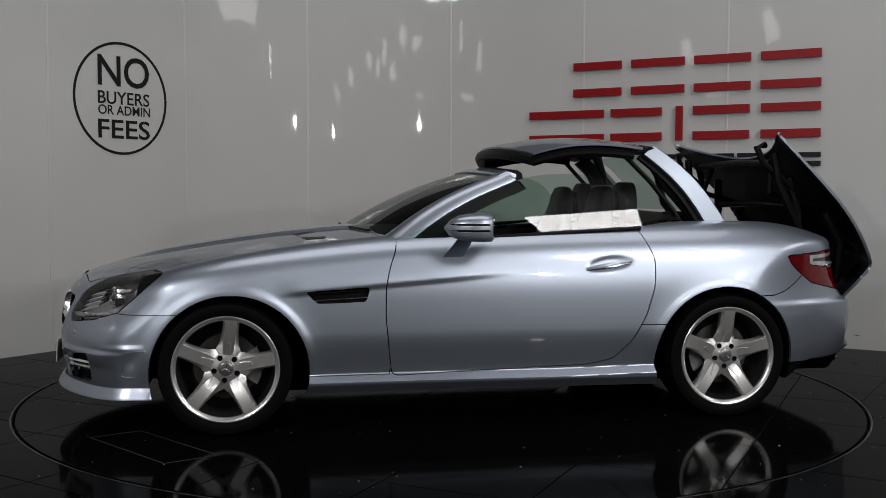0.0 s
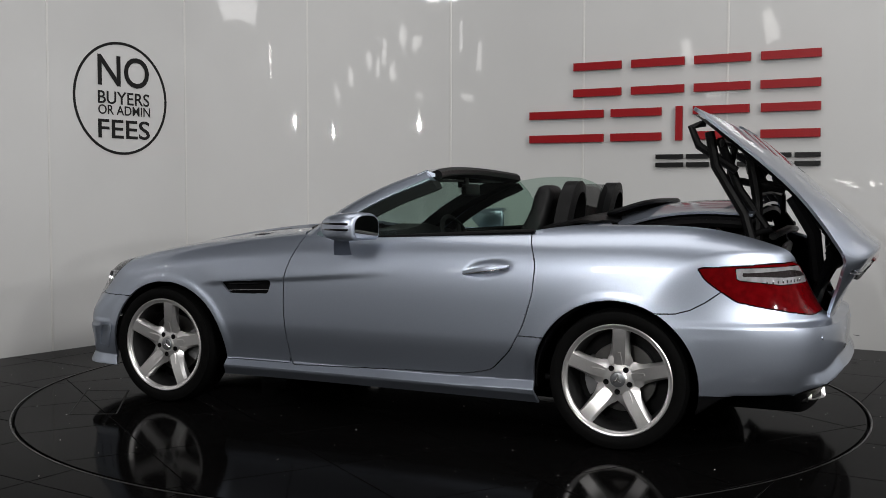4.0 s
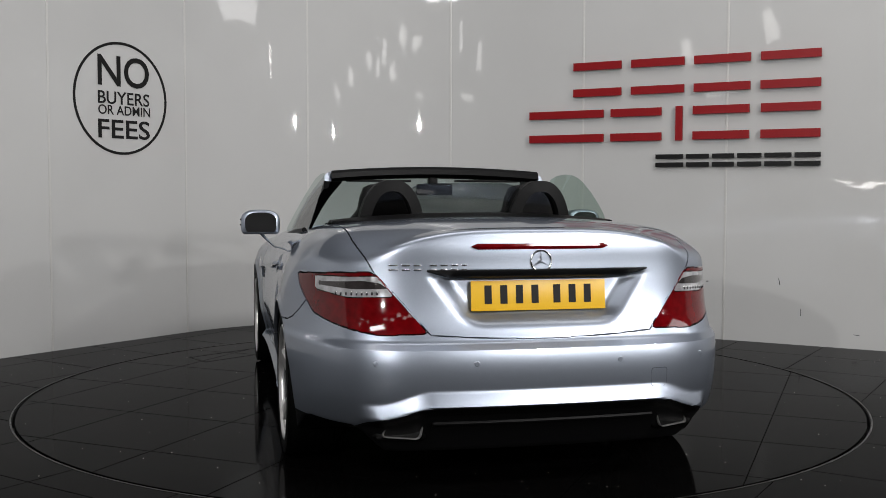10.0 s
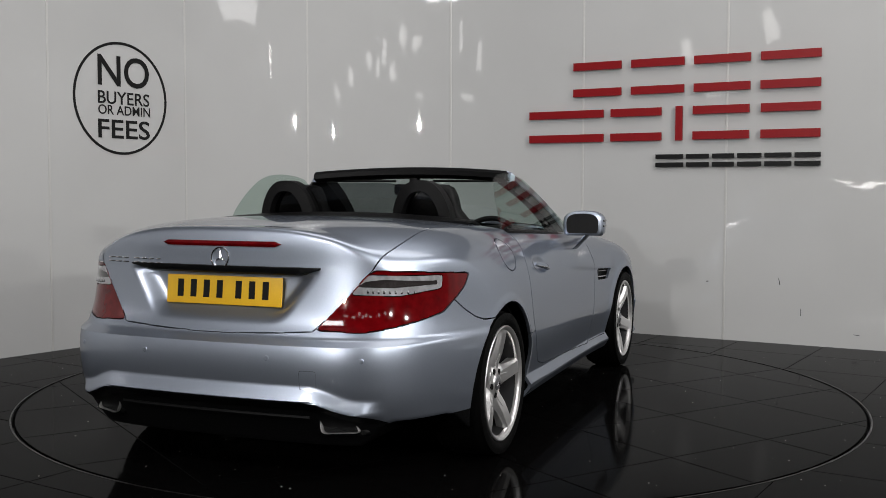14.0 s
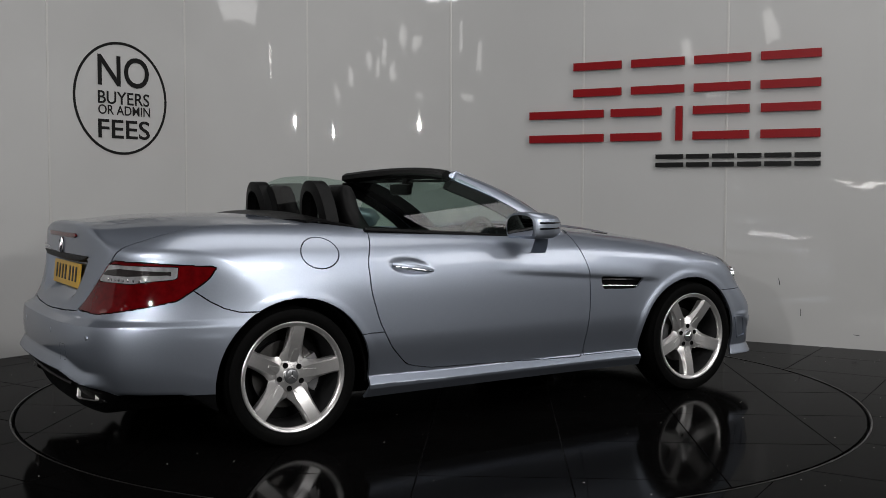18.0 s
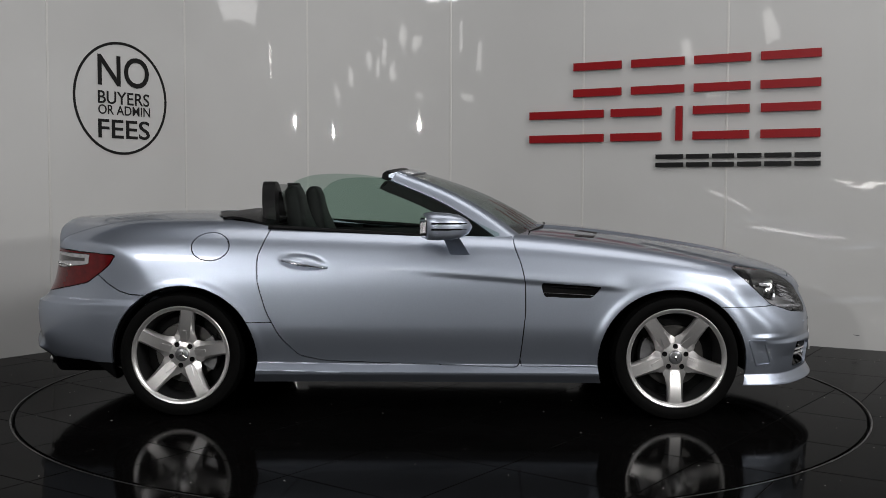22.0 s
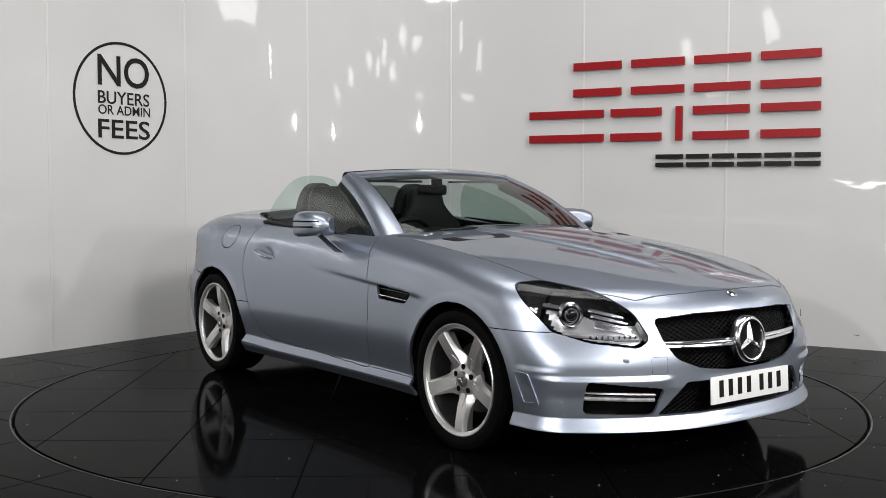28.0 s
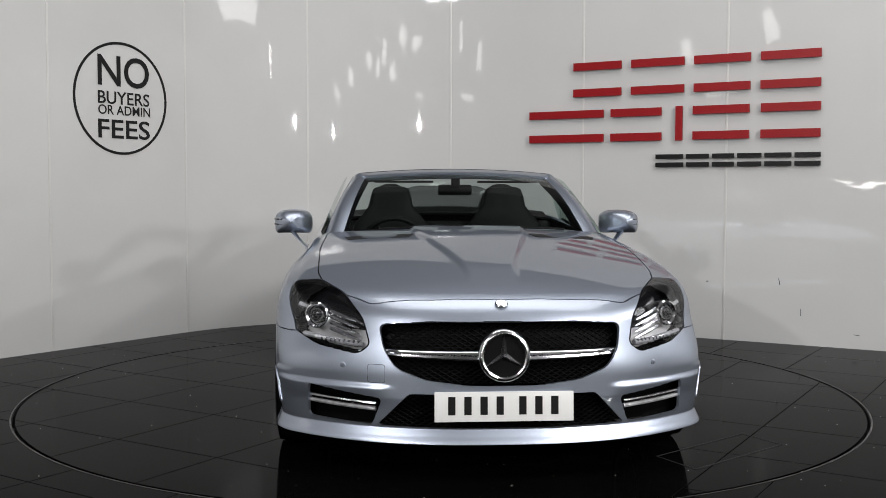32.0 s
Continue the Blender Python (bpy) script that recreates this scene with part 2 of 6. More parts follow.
def build_room():
    # back wall: one panel after another between the seams
    total = wall_s(99)
    marks = [0.0] + [wall_s(x) for x in SEAM_X] + [total]
    wall = tagged(new("wall_back"), "glossy white curved showroom wall of tall panels", "wall", kind="structure")
    for a, b in zip(marks, marks[1:]):
        n = max(2, int((b - a) / 0.06))
        pts = wall_at([a + 0.0015 + (b - a - 0.003) * i / n for i in range(n + 1)])
        bm = bmesh.new()
        add_loft(bm, [[(p.x, p.y, -0.05), (p.x - q.x * 0.05, p.y - q.y * 0.05, -0.05), (p.x - q.x * 0.05, p.y - q.y * 0.05, WALL_TOP), (p.x, p.y, WALL_TOP)] for p, q in pts])
        part("panel", bm, WALL, wall, angle=20)
    for s in marks[1:-1]:
        (p, q), = wall_at([s])
        bm = bmesh.new()
        m = Matrix.Translation((p.x, p.y, 0)) @ Matrix.Rotation(math.atan2(q.y, q.x), 4, "Z")
        add_box(bm, (0.0005, 0, WALL_TOP / 2), (0.006, 0.016, WALL_TOP), 0.001, m)
        part("joint_strip", bm, SEAM, wall)
    # side and rear walls, ceiling
    rear = tagged(new("wall_rear"), "plain dark showroom wall", "wall", kind="structure")
    bm = bmesh.new()
    add_box(bm, (1.0, -13.1, HEIGHT / 2), (16, 0.2, HEIGHT))
    add_box(bm, (-6.9, -3.9, HEIGHT / 2), (0.2, 18.2, HEIGHT))
    add_box(bm, (8.9, -3.9, HEIGHT / 2), (0.2, 18.2, HEIGHT))
    add_box(bm, (1.0, 5.1, HEIGHT / 2), (16, 0.2, HEIGHT))
    part("wall_face", bm, BACK_WALL, rear)
    bm = bmesh.new()
    add_box(bm, (1.0, -4.0, HEIGHT + 0.06), (16.2, 18.6, 0.1))
    tagged(part("ceiling", bm, CEILING), "dark grey showroom ceiling", "ceiling", kind="structure")


build_room()

# ---- floor and turntable ----
RING = 2.2407
GROOVE = 0.013


def tile_mesh(poly, top=0.0, thick=0.012):
    bm = bmesh.new()
    lower = [bm.verts.new((x, y, top - thick)) for x, y in poly]
    edge = [bm.verts.new((x, y, top - 0.0012)) for x, y in poly]
    cx, cy = sum(p[0] for p in poly) / len(poly), sum(p[1] for p in poly) / len(poly)
    upper = []
    for x, y in poly:
        d = math.hypot(x - cx, y - cy) or 1
        upper.append(bm.verts.new((x - (x - cx) / d * 0.0015, y - (y - cy) / d * 0.0015, top)))
    n = len(poly)
    for i in range(n):
        j = (i + 1) % n
        bm.faces.new((lower[i], lower[j], edge[j], edge[i]))
        bm.faces.new((edge[i], edge[j], upper[j], upper[i]))
    bm.faces.new(upper)
    return bm


def circle_clip(poly, radius, inside):
    """Clips a tile by the turntable's edge, following the arc."""
    fine = []
    for a, b in zip(poly, poly[1:] + poly[:1]):
        for i in range(30):
            fine.append((a[0] + (b[0] - a[0]) * i / 30, a[1] + (b[1] - a[1]) * i / 30))
    keep = [(math.hypot(*p) <= radius) == inside for p in fine]
    if all(keep):
        return poly
    if not any(keep):
        return []
    n = len(fine)
    start = next(i for i in range(n) if keep[i] and not keep[i - 1])
    out, gone = [], None

    def crossing(p, q):
        for _ in range(30):
            m = ((p[0] + q[0]) / 2, (p[1] + q[1]) / 2)
            if (math.hypot(*m) <= radius) == inside:
                p = m
            else:
                q = m
        return p
    for k in range(n + 1):
        i = (start + k) % n
        p, q = fine[i - 1], fine[i]
        if keep[i] and not keep[i - 1]:
            c = crossing(q, p)
            if gone:
                a0, a1 = math.atan2(gone[1], gone[0]), math.atan2(c[1], c[0])
                d = (a1 - a0 + math.pi) % (2 * math.pi) - math.pi
                m = max(2, int(abs(d) / 0.02))
                out += [(radius * math.cos(a0 + d * w / m), radius * math.sin(a0 + d * w / m)) for w in range(1, m)]
            if k < n:
                out.append(c)
        if not keep[i] and keep[i - 1]:
            gone = crossing(p, q)
            out.append(gone)
        if keep[i] and k < n:
            out.append(q)
    return out


def build_floor():
    floor = tagged(new("floor"), "dark glossy stone tiled showroom floor", "floor", kind="structure")
    bm = bmesh.new()
    n = 96
    outer = [(14 * math.cos(2 * math.pi * i / n), 14 * math.sin(2 * math.pi * i / n) - 3.5) for i in range(n)]
    inner = [((RING + GROOVE - 0.001) * math.cos(2 * math.pi * i / n), (RING + GROOVE - 0.001) * math.sin(2 * math.pi * i / n)) for i in range(n)]
    vo = [bm.verts.new((x, y, -0.004)) for x, y in outer]
    vi = [bm.verts.new((x, y, -0.004)) for x, y in inner]
    vd = [bm.verts.new((x, y, -0.06)) for x, y in inner]
    for i in range(n):
        j = (i + 1) % n
        bm.faces.new((vo[i], vo[j], vi[j], vi[i]))
        bm.faces.new((vi[i], vi[j], vd[j], vd[i]))
    part("screed", bm, GROUT, floor, smooth=False)
    size, gap = 0.6, 0.004
    turn = radians(57.5)
    c, s = math.cos(turn), math.sin(turn)
    for i in range(-9, 10):
        for j in range(-11, 8):
            sq = [((i + a) * size - 0.05 + g, (j + b) * size + 0.314 + h) for a, b, g, h in ((0, 0, gap / 2, gap / 2), (1, 0, -gap / 2, gap / 2), (1, 1, -gap / 2, -gap / 2), (0, 1, gap / 2, -gap / 2))]
            sq = [(x * c - y * s, x * s + y * c) for x, y in sq]
            cx, cy = sum(p[0] for p in sq) / 4, sum(p[1] for p in sq) / 4
            if not (-4.6 < cx < 4.8 and -4.8 < cy < 3.6) or cy > 2.9 or cx < -3.6 + (cy - 0.0) * 0.3 - 1.2:
                continue
            poly = circle_clip(sq, RING + GROOVE, False)
            if len(poly) > 2:
                part("tile", tile_mesh(poly), TILE, floor, smooth=False)
    # the rest of the showroom's tiles, far from the turntable
    vs, fs = [], []
    for i in range(-16, 17):
        for j in range(-22, 12):
            sq = [((i + a) * size - 0.05, (j + b) * size + 0.314) for a, b in ((0.004, 0.004), (0.996, 0.004), (0.996, 0.996), (0.004, 0.996))]
            sq = [(x * c - y * s, x * s + y * c) for x, y in sq]
            cx, cy = sum(p[0] for p in sq) / 4, sum(p[1] for p in sq) / 4
            near = (-4.6 < cx < 4.8 and -4.8 < cy < 3.6) and cy <= 2.9 and cx >= -3.6 + cy * 0.3 - 1.2 and -9 <= i < 10 and -11 <= j < 8
            if near or not (-6.4 < cx < 8.4 and -12.6 < cy < 2.6):
                continue
            k = len(vs)
            vs += [(x, y, 0.0) for x, y in sq] + [(x, y, -0.01) for x, y in sq]
            fs += [(k, k + 1, k + 2, k + 3)] + [(k + q, k + 4 + q, k + 4 + (q + 1) % 4, k + (q + 1) % 4) for q in range(4)]
    me = bpy.data.meshes.new("tile_field")
    me.from_pydata(vs, [], fs)
    tagged(link("tile_field", me, TILE, floor), "dark glossy stone tiles", kind="stuff")
    bm = bmesh.new()
    add_lathe(bm, [(RING - 0.006, -0.055), (RING + GROOVE - 0.002, -0.055), (RING + GROOVE - 0.002, -0.058), (RING - 0.006, -0.058)], 128, lambda a, b, h: (a, b, h))
    part("groove_floor", bm, GRILLE_BLACK, floor, "black bottom of the groove round the turntable")
    bm = bmesh.new()
    add_lathe(bm, [(RING + GROOVE + 0.001, -0.01), (RING + GROOVE + 0.001, 0.0012), (RING + GROOVE + 0.009, 0.0012), (RING + GROOVE + 0.009, -0.01)], 160, lambda a, b, h: (a, b, h))
    part("edge_trim", bm, EDGE_STEEL, floor, "thin dull steel edge trim")
    table = tagged(new("turntable"), "round tiled car turntable set flush into the floor", "turntable")
    bm = bmesh.new()
    add_lathe(bm, [(0, -0.012), (RING - 0.004, -0.012), (RING - 0.004, -0.054), (0, -0.054)], 128, lambda a, b, h: (a, b, h))
    part("base_disc", bm, GROUT, table, smooth=False)
    turn = radians(54.5)
    c, s = math.cos(turn), math.sin(turn)
    for i in range(-5, 5):
        for j in range(-5, 5):
            sq = [((i + a) * size + g, (j + b) * size + h) for a, b, g, h in ((0, 0, gap / 2, gap / 2), (1, 0, -gap / 2, gap / 2), (1, 1, -gap / 2, -gap / 2), (0, 1, gap / 2, -gap / 2))]
            sq = [(x * c - y * s, x * s + y * c) for x, y in sq]
            poly = circle_clip(sq, RING - 0.003, True)
            if len(poly) > 2:
                part("tile", tile_mesh(poly, 0.0, 0.011), TILE, table, smooth=False)
    corners = [(1.561, 0.80), (1.77, 0.90), (1.40, 1.41), (1.19, 1.31)]
    for (ax, ay), (bx, by) in zip(corners, corners[1:] + corners[:1]):
        bm = bmesh.new()
        m = Matrix.Translation(((ax + bx) / 2, (ay + by) / 2, 0.0005)) @ Matrix.Rotation(math.atan2(by - ay, bx - ax), 4, "Z")
        add_box(bm, (0, 0, 0), (math.dist((ax, ay), (bx, by)) + 0.006, 0.007, 0.002), 0, m)
        part("hatch_edge", bm, GROUT, table, "thin dark edge of a floor hatch")
    return table


turntable = build_floor()

# ---- signs on the wall ----
LEFT_DIR = Vector((-2.02 + 2.94, 2.272 - 0.975)).normalized()
RIGHT_DIR = Vector((3.14 - 1.272, 1.380 - 2.431)).normalized()


def on_wall(base, d):
    """Places (along, height, off the wall) on a flat wing of the wall."""
    nrm = Vector((d.y, -d.x))

    def f(u, v, w):
        return (base[0] + d.x * u + nrm.x * w, base[1] + d.y * u + nrm.y * w, v)
    return f


LEFT = on_wall((-2.94, 0.975), LEFT_DIR)
RIGHT = on_wall((1.272, 2.431), RIGHT_DIR)


def bar_sign():
    """The dealer's name as plain raised bars, two for each letter."""
    red = tagged(new("wall_sign"), "raised red and black lettering strip on the white wall", "sign")
    for z0, z1, spans in ((1.874, 2.153, ((-0.228, 0.173), (0.254, 0.674), (0.749, 1.170), (1.244, 1.666))),
                          (1.513, 1.775, ((-0.612, 0.030), (0.090, 0.501), (0.612, 0.665), (0.745, 1.167), (1.250, 1.669)))):
        for a, b in spans:
            if b - a < 0.1:
                bm = add_prism(bmesh.new(), [(a, z0), (b, z0), (b, z1), (a, z1)], lambda u, v, w: RIGHT(u, v, 0.018 + w), 0.02)
                part("bar", bm, SIGN_RED, red)
                continue
            for k in (0, 1):
                lo = z0 + 0.004 if k == 0 else z1 - 0.066
                bm = add_prism(bmesh.new(), [(a, lo), (b, lo), (b, lo + 0.062), (a, lo + 0.062)], lambda u, v, w: RIGHT(u, v, 0.018 + w), 0.02)
                part("bar", bm, SIGN_RED, red)
    x = 0.457
    for wd in (0.215, 0.175, 0.165, 0.175, 0.19, 0.18):
        for lo, hi in ((1.311, 1.346), (1.374, 1.409)):
            bm = add_prism(bmesh.new(), [(x, lo), (x + wd, lo), (x + wd, hi), (x, hi)], lambda u, v, w: RIGHT(u, v, 0.012 + w), 0.016)
            part("bar", bm, SIGN_BLACK, red)
        x += wd + 0.0233


bar_sign()


def text_mesh(words, width, height):
    """The built-in font's letters as a mesh fitted to a width and a height."""
    cu = bpy.data.curves.new("lettering", "FONT")
    cu.body, cu.extrude, cu.resolution_u = words, 0.0, 4
    cu.offset = 0.012
    ob = bpy.data.objects.new("lettering", cu)
    scene.collection.objects.link(ob)
    bpy.context.view_layer.update()
    me = bpy.data.meshes.new_from_object(ob.evaluated_get(bpy.context.evaluated_depsgraph_get()))
    bpy.data.objects.remove(ob)
    bm = bmesh.new()
    bm.from_mesh(me)
    bpy.data.meshes.remove(me)
    xs, ys = [v.co.x for v in bm.verts], [v.co.y for v in bm.verts]
    for v in bm.verts:
        v.co.x = (v.co.x - min(xs)) / (max(xs) - min(xs)) * width
        v.co.y = (v.co.y - min(ys)) / (max(ys) - min(ys)) * height
    return bm


def round_sign():
    sign = tagged(new("round_sign"), "black ring and lettering about fees on the white wall", "sign")
    cu, cv, r = 1.008, 1.793, 0.411
    bm = bmesh.new()
    add_lathe(bm, [(r, 0.0005), (r, 0.004), (r - 0.019, 0.004), (r - 0.019, 0.0005), (r, 0.0005)], 96, lambda a, b, h: LEFT(cu + a, cv + b, h))
    part("ring", bm, INK, sign)
    for words, u0, u1, v0, v1 in (("NO", 0.803, 1.257, 1.877, 2.103), ("BUYERS", 0.802, 1.256, 1.748, 1.842),
                                  ("OR ADMIN", 0.803, 1.262, 1.671, 1.741), ("FEES", 0.800, 1.258, 1.499, 1.638)):
        bm = text_mesh(words, u1 - u0, v1 - v0)
        for v in bm.verts:
            v.co = LEFT(u0 + v.co.x, v0 + v.co.y, 0.004)
        part("lettering", bm, INK, sign, smooth=False)


round_sign()


# ---- lamps of the showroom ----
def spotlight(eye):
    """A lamp head with barn-door housing on a stand."""
    x, y, z = eye
    d = (Vector((0, 1, 0.9)) - Vector(eye)).normalized()
    m = Matrix.Translation(Vector(eye) - d * 0.012) @ d.to_track_quat("Z", "Y").to_matrix().to_4x4()
    top = tagged(new("spotlight"), "black studio spotlight on a slim floor stand", "spotlight", "showroom spotlights")
    bm = bmesh.new()
    add_loft(bm, [[m @ Vector((sx * 0.15 * k, sy * 0.20 * k, h)) for sx, sy in ((-1, -1), (1, -1), (1, 1), (-1, 1))] for k, h in ((1.0, 0.008), (1.0, -0.02), (0.8, -0.12), (0.45, -0.16))])
    part("lamp_head", bm, BLACK, top)
    bm = add_tube(bmesh.new(), [(x - d.x * 0.13, y - d.y * 0.13, z - 0.06), (x - d.x * 0.13, y - d.y * 0.13, 0.12)], 0.016, 10)
    part("stand_pole", bm, BLACK, top)
    for k in range(3):
        a = 2 * math.pi * k / 3
        bm = add_tube(bmesh.new(), [(x - d.x * 0.13, y - d.y * 0.13, 0.42), (x - d.x * 0.13 + 0.42 * math.cos(a), y - d.y * 0.13 + 0.42 * math.sin(a), 0.006)], 0.010, 8)
        part("stand_leg", bm, BLACK, top)


for eye, watts in SPOTS:
    spotlight(eye)
WHITE_GLOW = mat("panel_glow", (1.0, 0.98, 0.95), 0.5, vary=0, emit=6.0)
for x, y, z, sx, sy, tilt in ((0.86, -9.0, 3.79, 0.42, 0.30, 20), (-0.98, -9.0, 3.54, 0.40, 0.42, -15), (-1.82, -9.0, 4.25, 0.46, 0.40, 30), (0.1, -9.0, 3.65, 0.30, 0.42, 10), (-6.1, -8.0, 4.35, 0.30, 0.60, 5), (-2.9, -9.0, 4.2, 0.6, 0.3, -8), (-0.39, -9.0, 3.97, 0.30, 0.44, 18),
                              (2.35, -9.0, 3.49, 0.42, 0.36, 25), (3.62, -9.0, 3.20, 0.5, 0.30, 30), (-3.1, -9.0, 3.09, 0.6, 0.10, 4), (-6.3, -6.0, 3.74, 0.30, 0.5, -6), (-5.4, -6.0, 2.91, 0.7, 0.08, 3)):
    lamp = tagged(new("ceiling_light"), "small hanging ceiling light panel", "ceiling light", "ceiling light panels")
    bm = bmesh.new()
    m = Matrix.Translation((x, y, z)) @ Matrix.Rotation(radians(70), 4, "X") @ Matrix.Rotation(radians(tilt), 4, "Z")
    add_box(bm, (0, 0, 0), (sx, sy, 0.03), 0.006, m)
    part("diffuser", bm, WHITE_GLOW, lamp)
    bm = add_tube(bmesh.new(), [(x, y, z), (x, y, HEIGHT)], 0.006, 6)
    part("suspension_rod", bm, BLACK, lamp)

# bodies of the unseen panels; all but the first are added fill
for eye, target, sx, sy, watts in PANELS:
    lamp = tagged(new("soft_panel"), "large unseen soft light panel that lights the car", "light panel", "soft light panels")
    m = look(Vector(eye) - (Vector(target) - Vector(eye)).normalized() * 0.03, Vector(target))
    part("panel_frame", add_box(bmesh.new(), (0, 0, 0.02), (sx + 0.1, sy + 0.1, 0.04), 0.006, m), BLACK, lamp)
    for k in (-1, 1):
        a = m @ Vector((k * sx * 0.4, 0, 0.03))
        part("suspension_rod", add_tube(bmesh.new(), [a, (a.x, a.y, HEIGHT)], 0.008, 6), BLACK, lamp)

TUBE_GLOW = mat("tube_glow", (1.0, 0.98, 0.95), 0.5, vary=0, emit=26.0)
for k, (z0, z1) in enumerate(((3.78, 4.18), (3.82, 4.22), (3.46, 3.56), (3.48, 3.62))):
    tube = tagged(new("tube_light"), "slim white tube light fixed to the side wall", "tube light", "tube lights on the side wall")
    y = -5.88 + 0.17 * (k % 2)
    part("tube", add_tube(bmesh.new(), [(8.40, y, z0), (8.40, y, z1)], 0.035, 12), TUBE_GLOW, tube)
    for z in (z0 + 0.02, z1 - 0.02):
        part("tube_clip", add_tube(bmesh.new(), [(8.41, y, z), (8.80, y, z)], 0.010, 6), BLACK, tube)
neon = tagged(new("light_strip"), "curved white light strip on a low stand", "light strip")
part("glow_strip", add_tube(bmesh.new(), [(-5.25 + 0.2 * k, -9.0, 1.265 + 0.0125 * (k - 3.0) ** 2 * (1 if k < 3 else 0.5)) for k in range(7)], [0.010, 0.014, 0.018, 0.026, 0.024, 0.026, 0.03], 8), TUBE_GLOW, neon)
part("strip_stand", add_tube(bmesh.new(), [(-4.8, -9.0, 1.24), (-4.8, -9.0, 0.0)], 0.02, 8), BLACK, neon)


def dust(name, parent, count, place, label):
    """Loose pale specks lying on the tiles, one mesh."""
    vs, fs = [], []
    for _ in range(count):
        x, y = place()
        r = random.uniform(0.0012, 0.0034)
        a0 = random.uniform(0, 6.28)
        k = len(vs)
        vs += [(x + r * math.cos(a0 + q * 1.57) * (1 + 0.6 * (q % 2)), y + r * math.sin(a0 + q * 1.57), 0.0006) for q in range(4)]
        vs.append((x, y, 0.0006 + r * 0.7))
        fs += [(k + q, k + (q + 1) % 4, k + 4) for q in range(4)]
    me = bpy.data.meshes.new(name)
    me.from_pydata(vs, [], fs)
    ob = link(name, me, DUST, parent)
    return tagged(ob, label, "" if parent else "dust", kind="stuff")


DUST = mat("pale_dust", (0.45, 0.44, 0.42), 0.9, vary=0.3, scale=40)


def ring_place():
    while True:
        x, y = random.uniform(-3.2, 3.2), random.uniform(-3.4, 1.2)
        if math.hypot(x, y) > RING + 0.05:
            return x, y


def disc_place():
    r, a = RING * math.sqrt(random.random()) * 0.98, random.uniform(0, 6.28)
    return r * math.cos(a), r * math.sin(a)


dust("floor_dust", None, 150, ring_place, "scattered pale dust specks on dark tiles")
dust("dust_specks", turntable, 170, disc_place, "scattered pale dust specks")
for u, z, w, h, tilt in ((1.40, 0.46, 0.006, 0.05, 10), (1.555, 0.24, 0.004, 0.05, 0), (1.94, 0.10, 0.05, 0.004, -4), (0.87, 0.44, 0.02, 0.006, 8)):
    bm = bmesh.new()
    c, s = math.cos(radians(tilt)), math.sin(radians(tilt))
    add_prism(bm, [(u + a * w * c - b * h * s, z + a * w * s + b * h * c) for a, b in ((-0.5, -0.5), (0.5, -0.5), (0.3, 0.5), (-0.4, 0.5))], lambda p, q, r: RIGHT(p, q, 0.0006 + r), 0.0008)
    part("scuff_mark", bm, GROUT, bpy.data.objects["wall_back"])
# ---- the car's shell ----
CAR_OFF = (-0.0502, 0.0909)
zc = spline([2.10, 1.97, 1.89, 1.82, 1.69, 1.53, 1.37, 1.21, 1.05, 0.89, 0.685, 0.45, 0.0, -0.5, -0.85, -1.15, -1.4, -1.6, -1.8, -1.95, -2.05],
            [0.630, 0.692, 0.719, 0.741, 0.772, 0.803, 0.831, 0.857, 0.881, 0.902, 0.923, 0.936, 0.960, 0.98, 0.993, 1.003, 1.006, 0.999, 0.984, 0.966, 0.95])
ze = spline([2.05, 1.75, 1.53, 1.23, 0.94, 0.65, 0.45, 0.10, -0.2, -0.5, -0.8, -1.05, -1.30, -1.43, -1.54, -1.65, -1.76, -1.86, -2.05],
            [0.60, 0.688, 0.750, 0.813, 0.853, 0.884, 0.901, 0.918, 0.932, 0.944, 0.953, 0.960, 0.961, 0.957, 0.947, 0.924, 0.886, 0.835, 0.71])
wx = spline([2.1, 1.9, 1.7, 1.5, 1.2, 0.85, 0.45, 0.0, -0.4, -0.8, -1.2, -1.5, -1.8, -2.1],
            [0.80, 0.835, 0.862, 0.880, 0.892, 0.876, 0.868, 0.872, 0.880, 0.892, 0.905, 0.896, 0.864, 0.815])
wz = spline([0.12, 0.22, 0.32, 0.45, 0.58, 0.68, 0.76, 0.84, 0.92, 1.02],
            [-0.035, -0.018, -0.006, 0.0, -0.001, -0.006, -0.020, -0.050, -0.098, -0.18])
xf = spline([0.12, 0.20, 0.30, 0.40, 0.505, 0.58, 0.64, 0.69, 0.76, 0.85],
            [2.030, 2.050, 2.052, 2.052, 2.048, 2.030, 2.005, 1.975, 1.90, 1.75])
xr = spline([0.15, 0.25, 0.34, 0.44, 0.52, 0.575, 0.61, 0.68, 0.78, 0.86, 0.92, 0.98],
            [-1.95, -2.00, -2.045, -2.066, -2.066, -2.050, -2.030, -2.004, -1.988, -1.982, -1.978, -1.96])


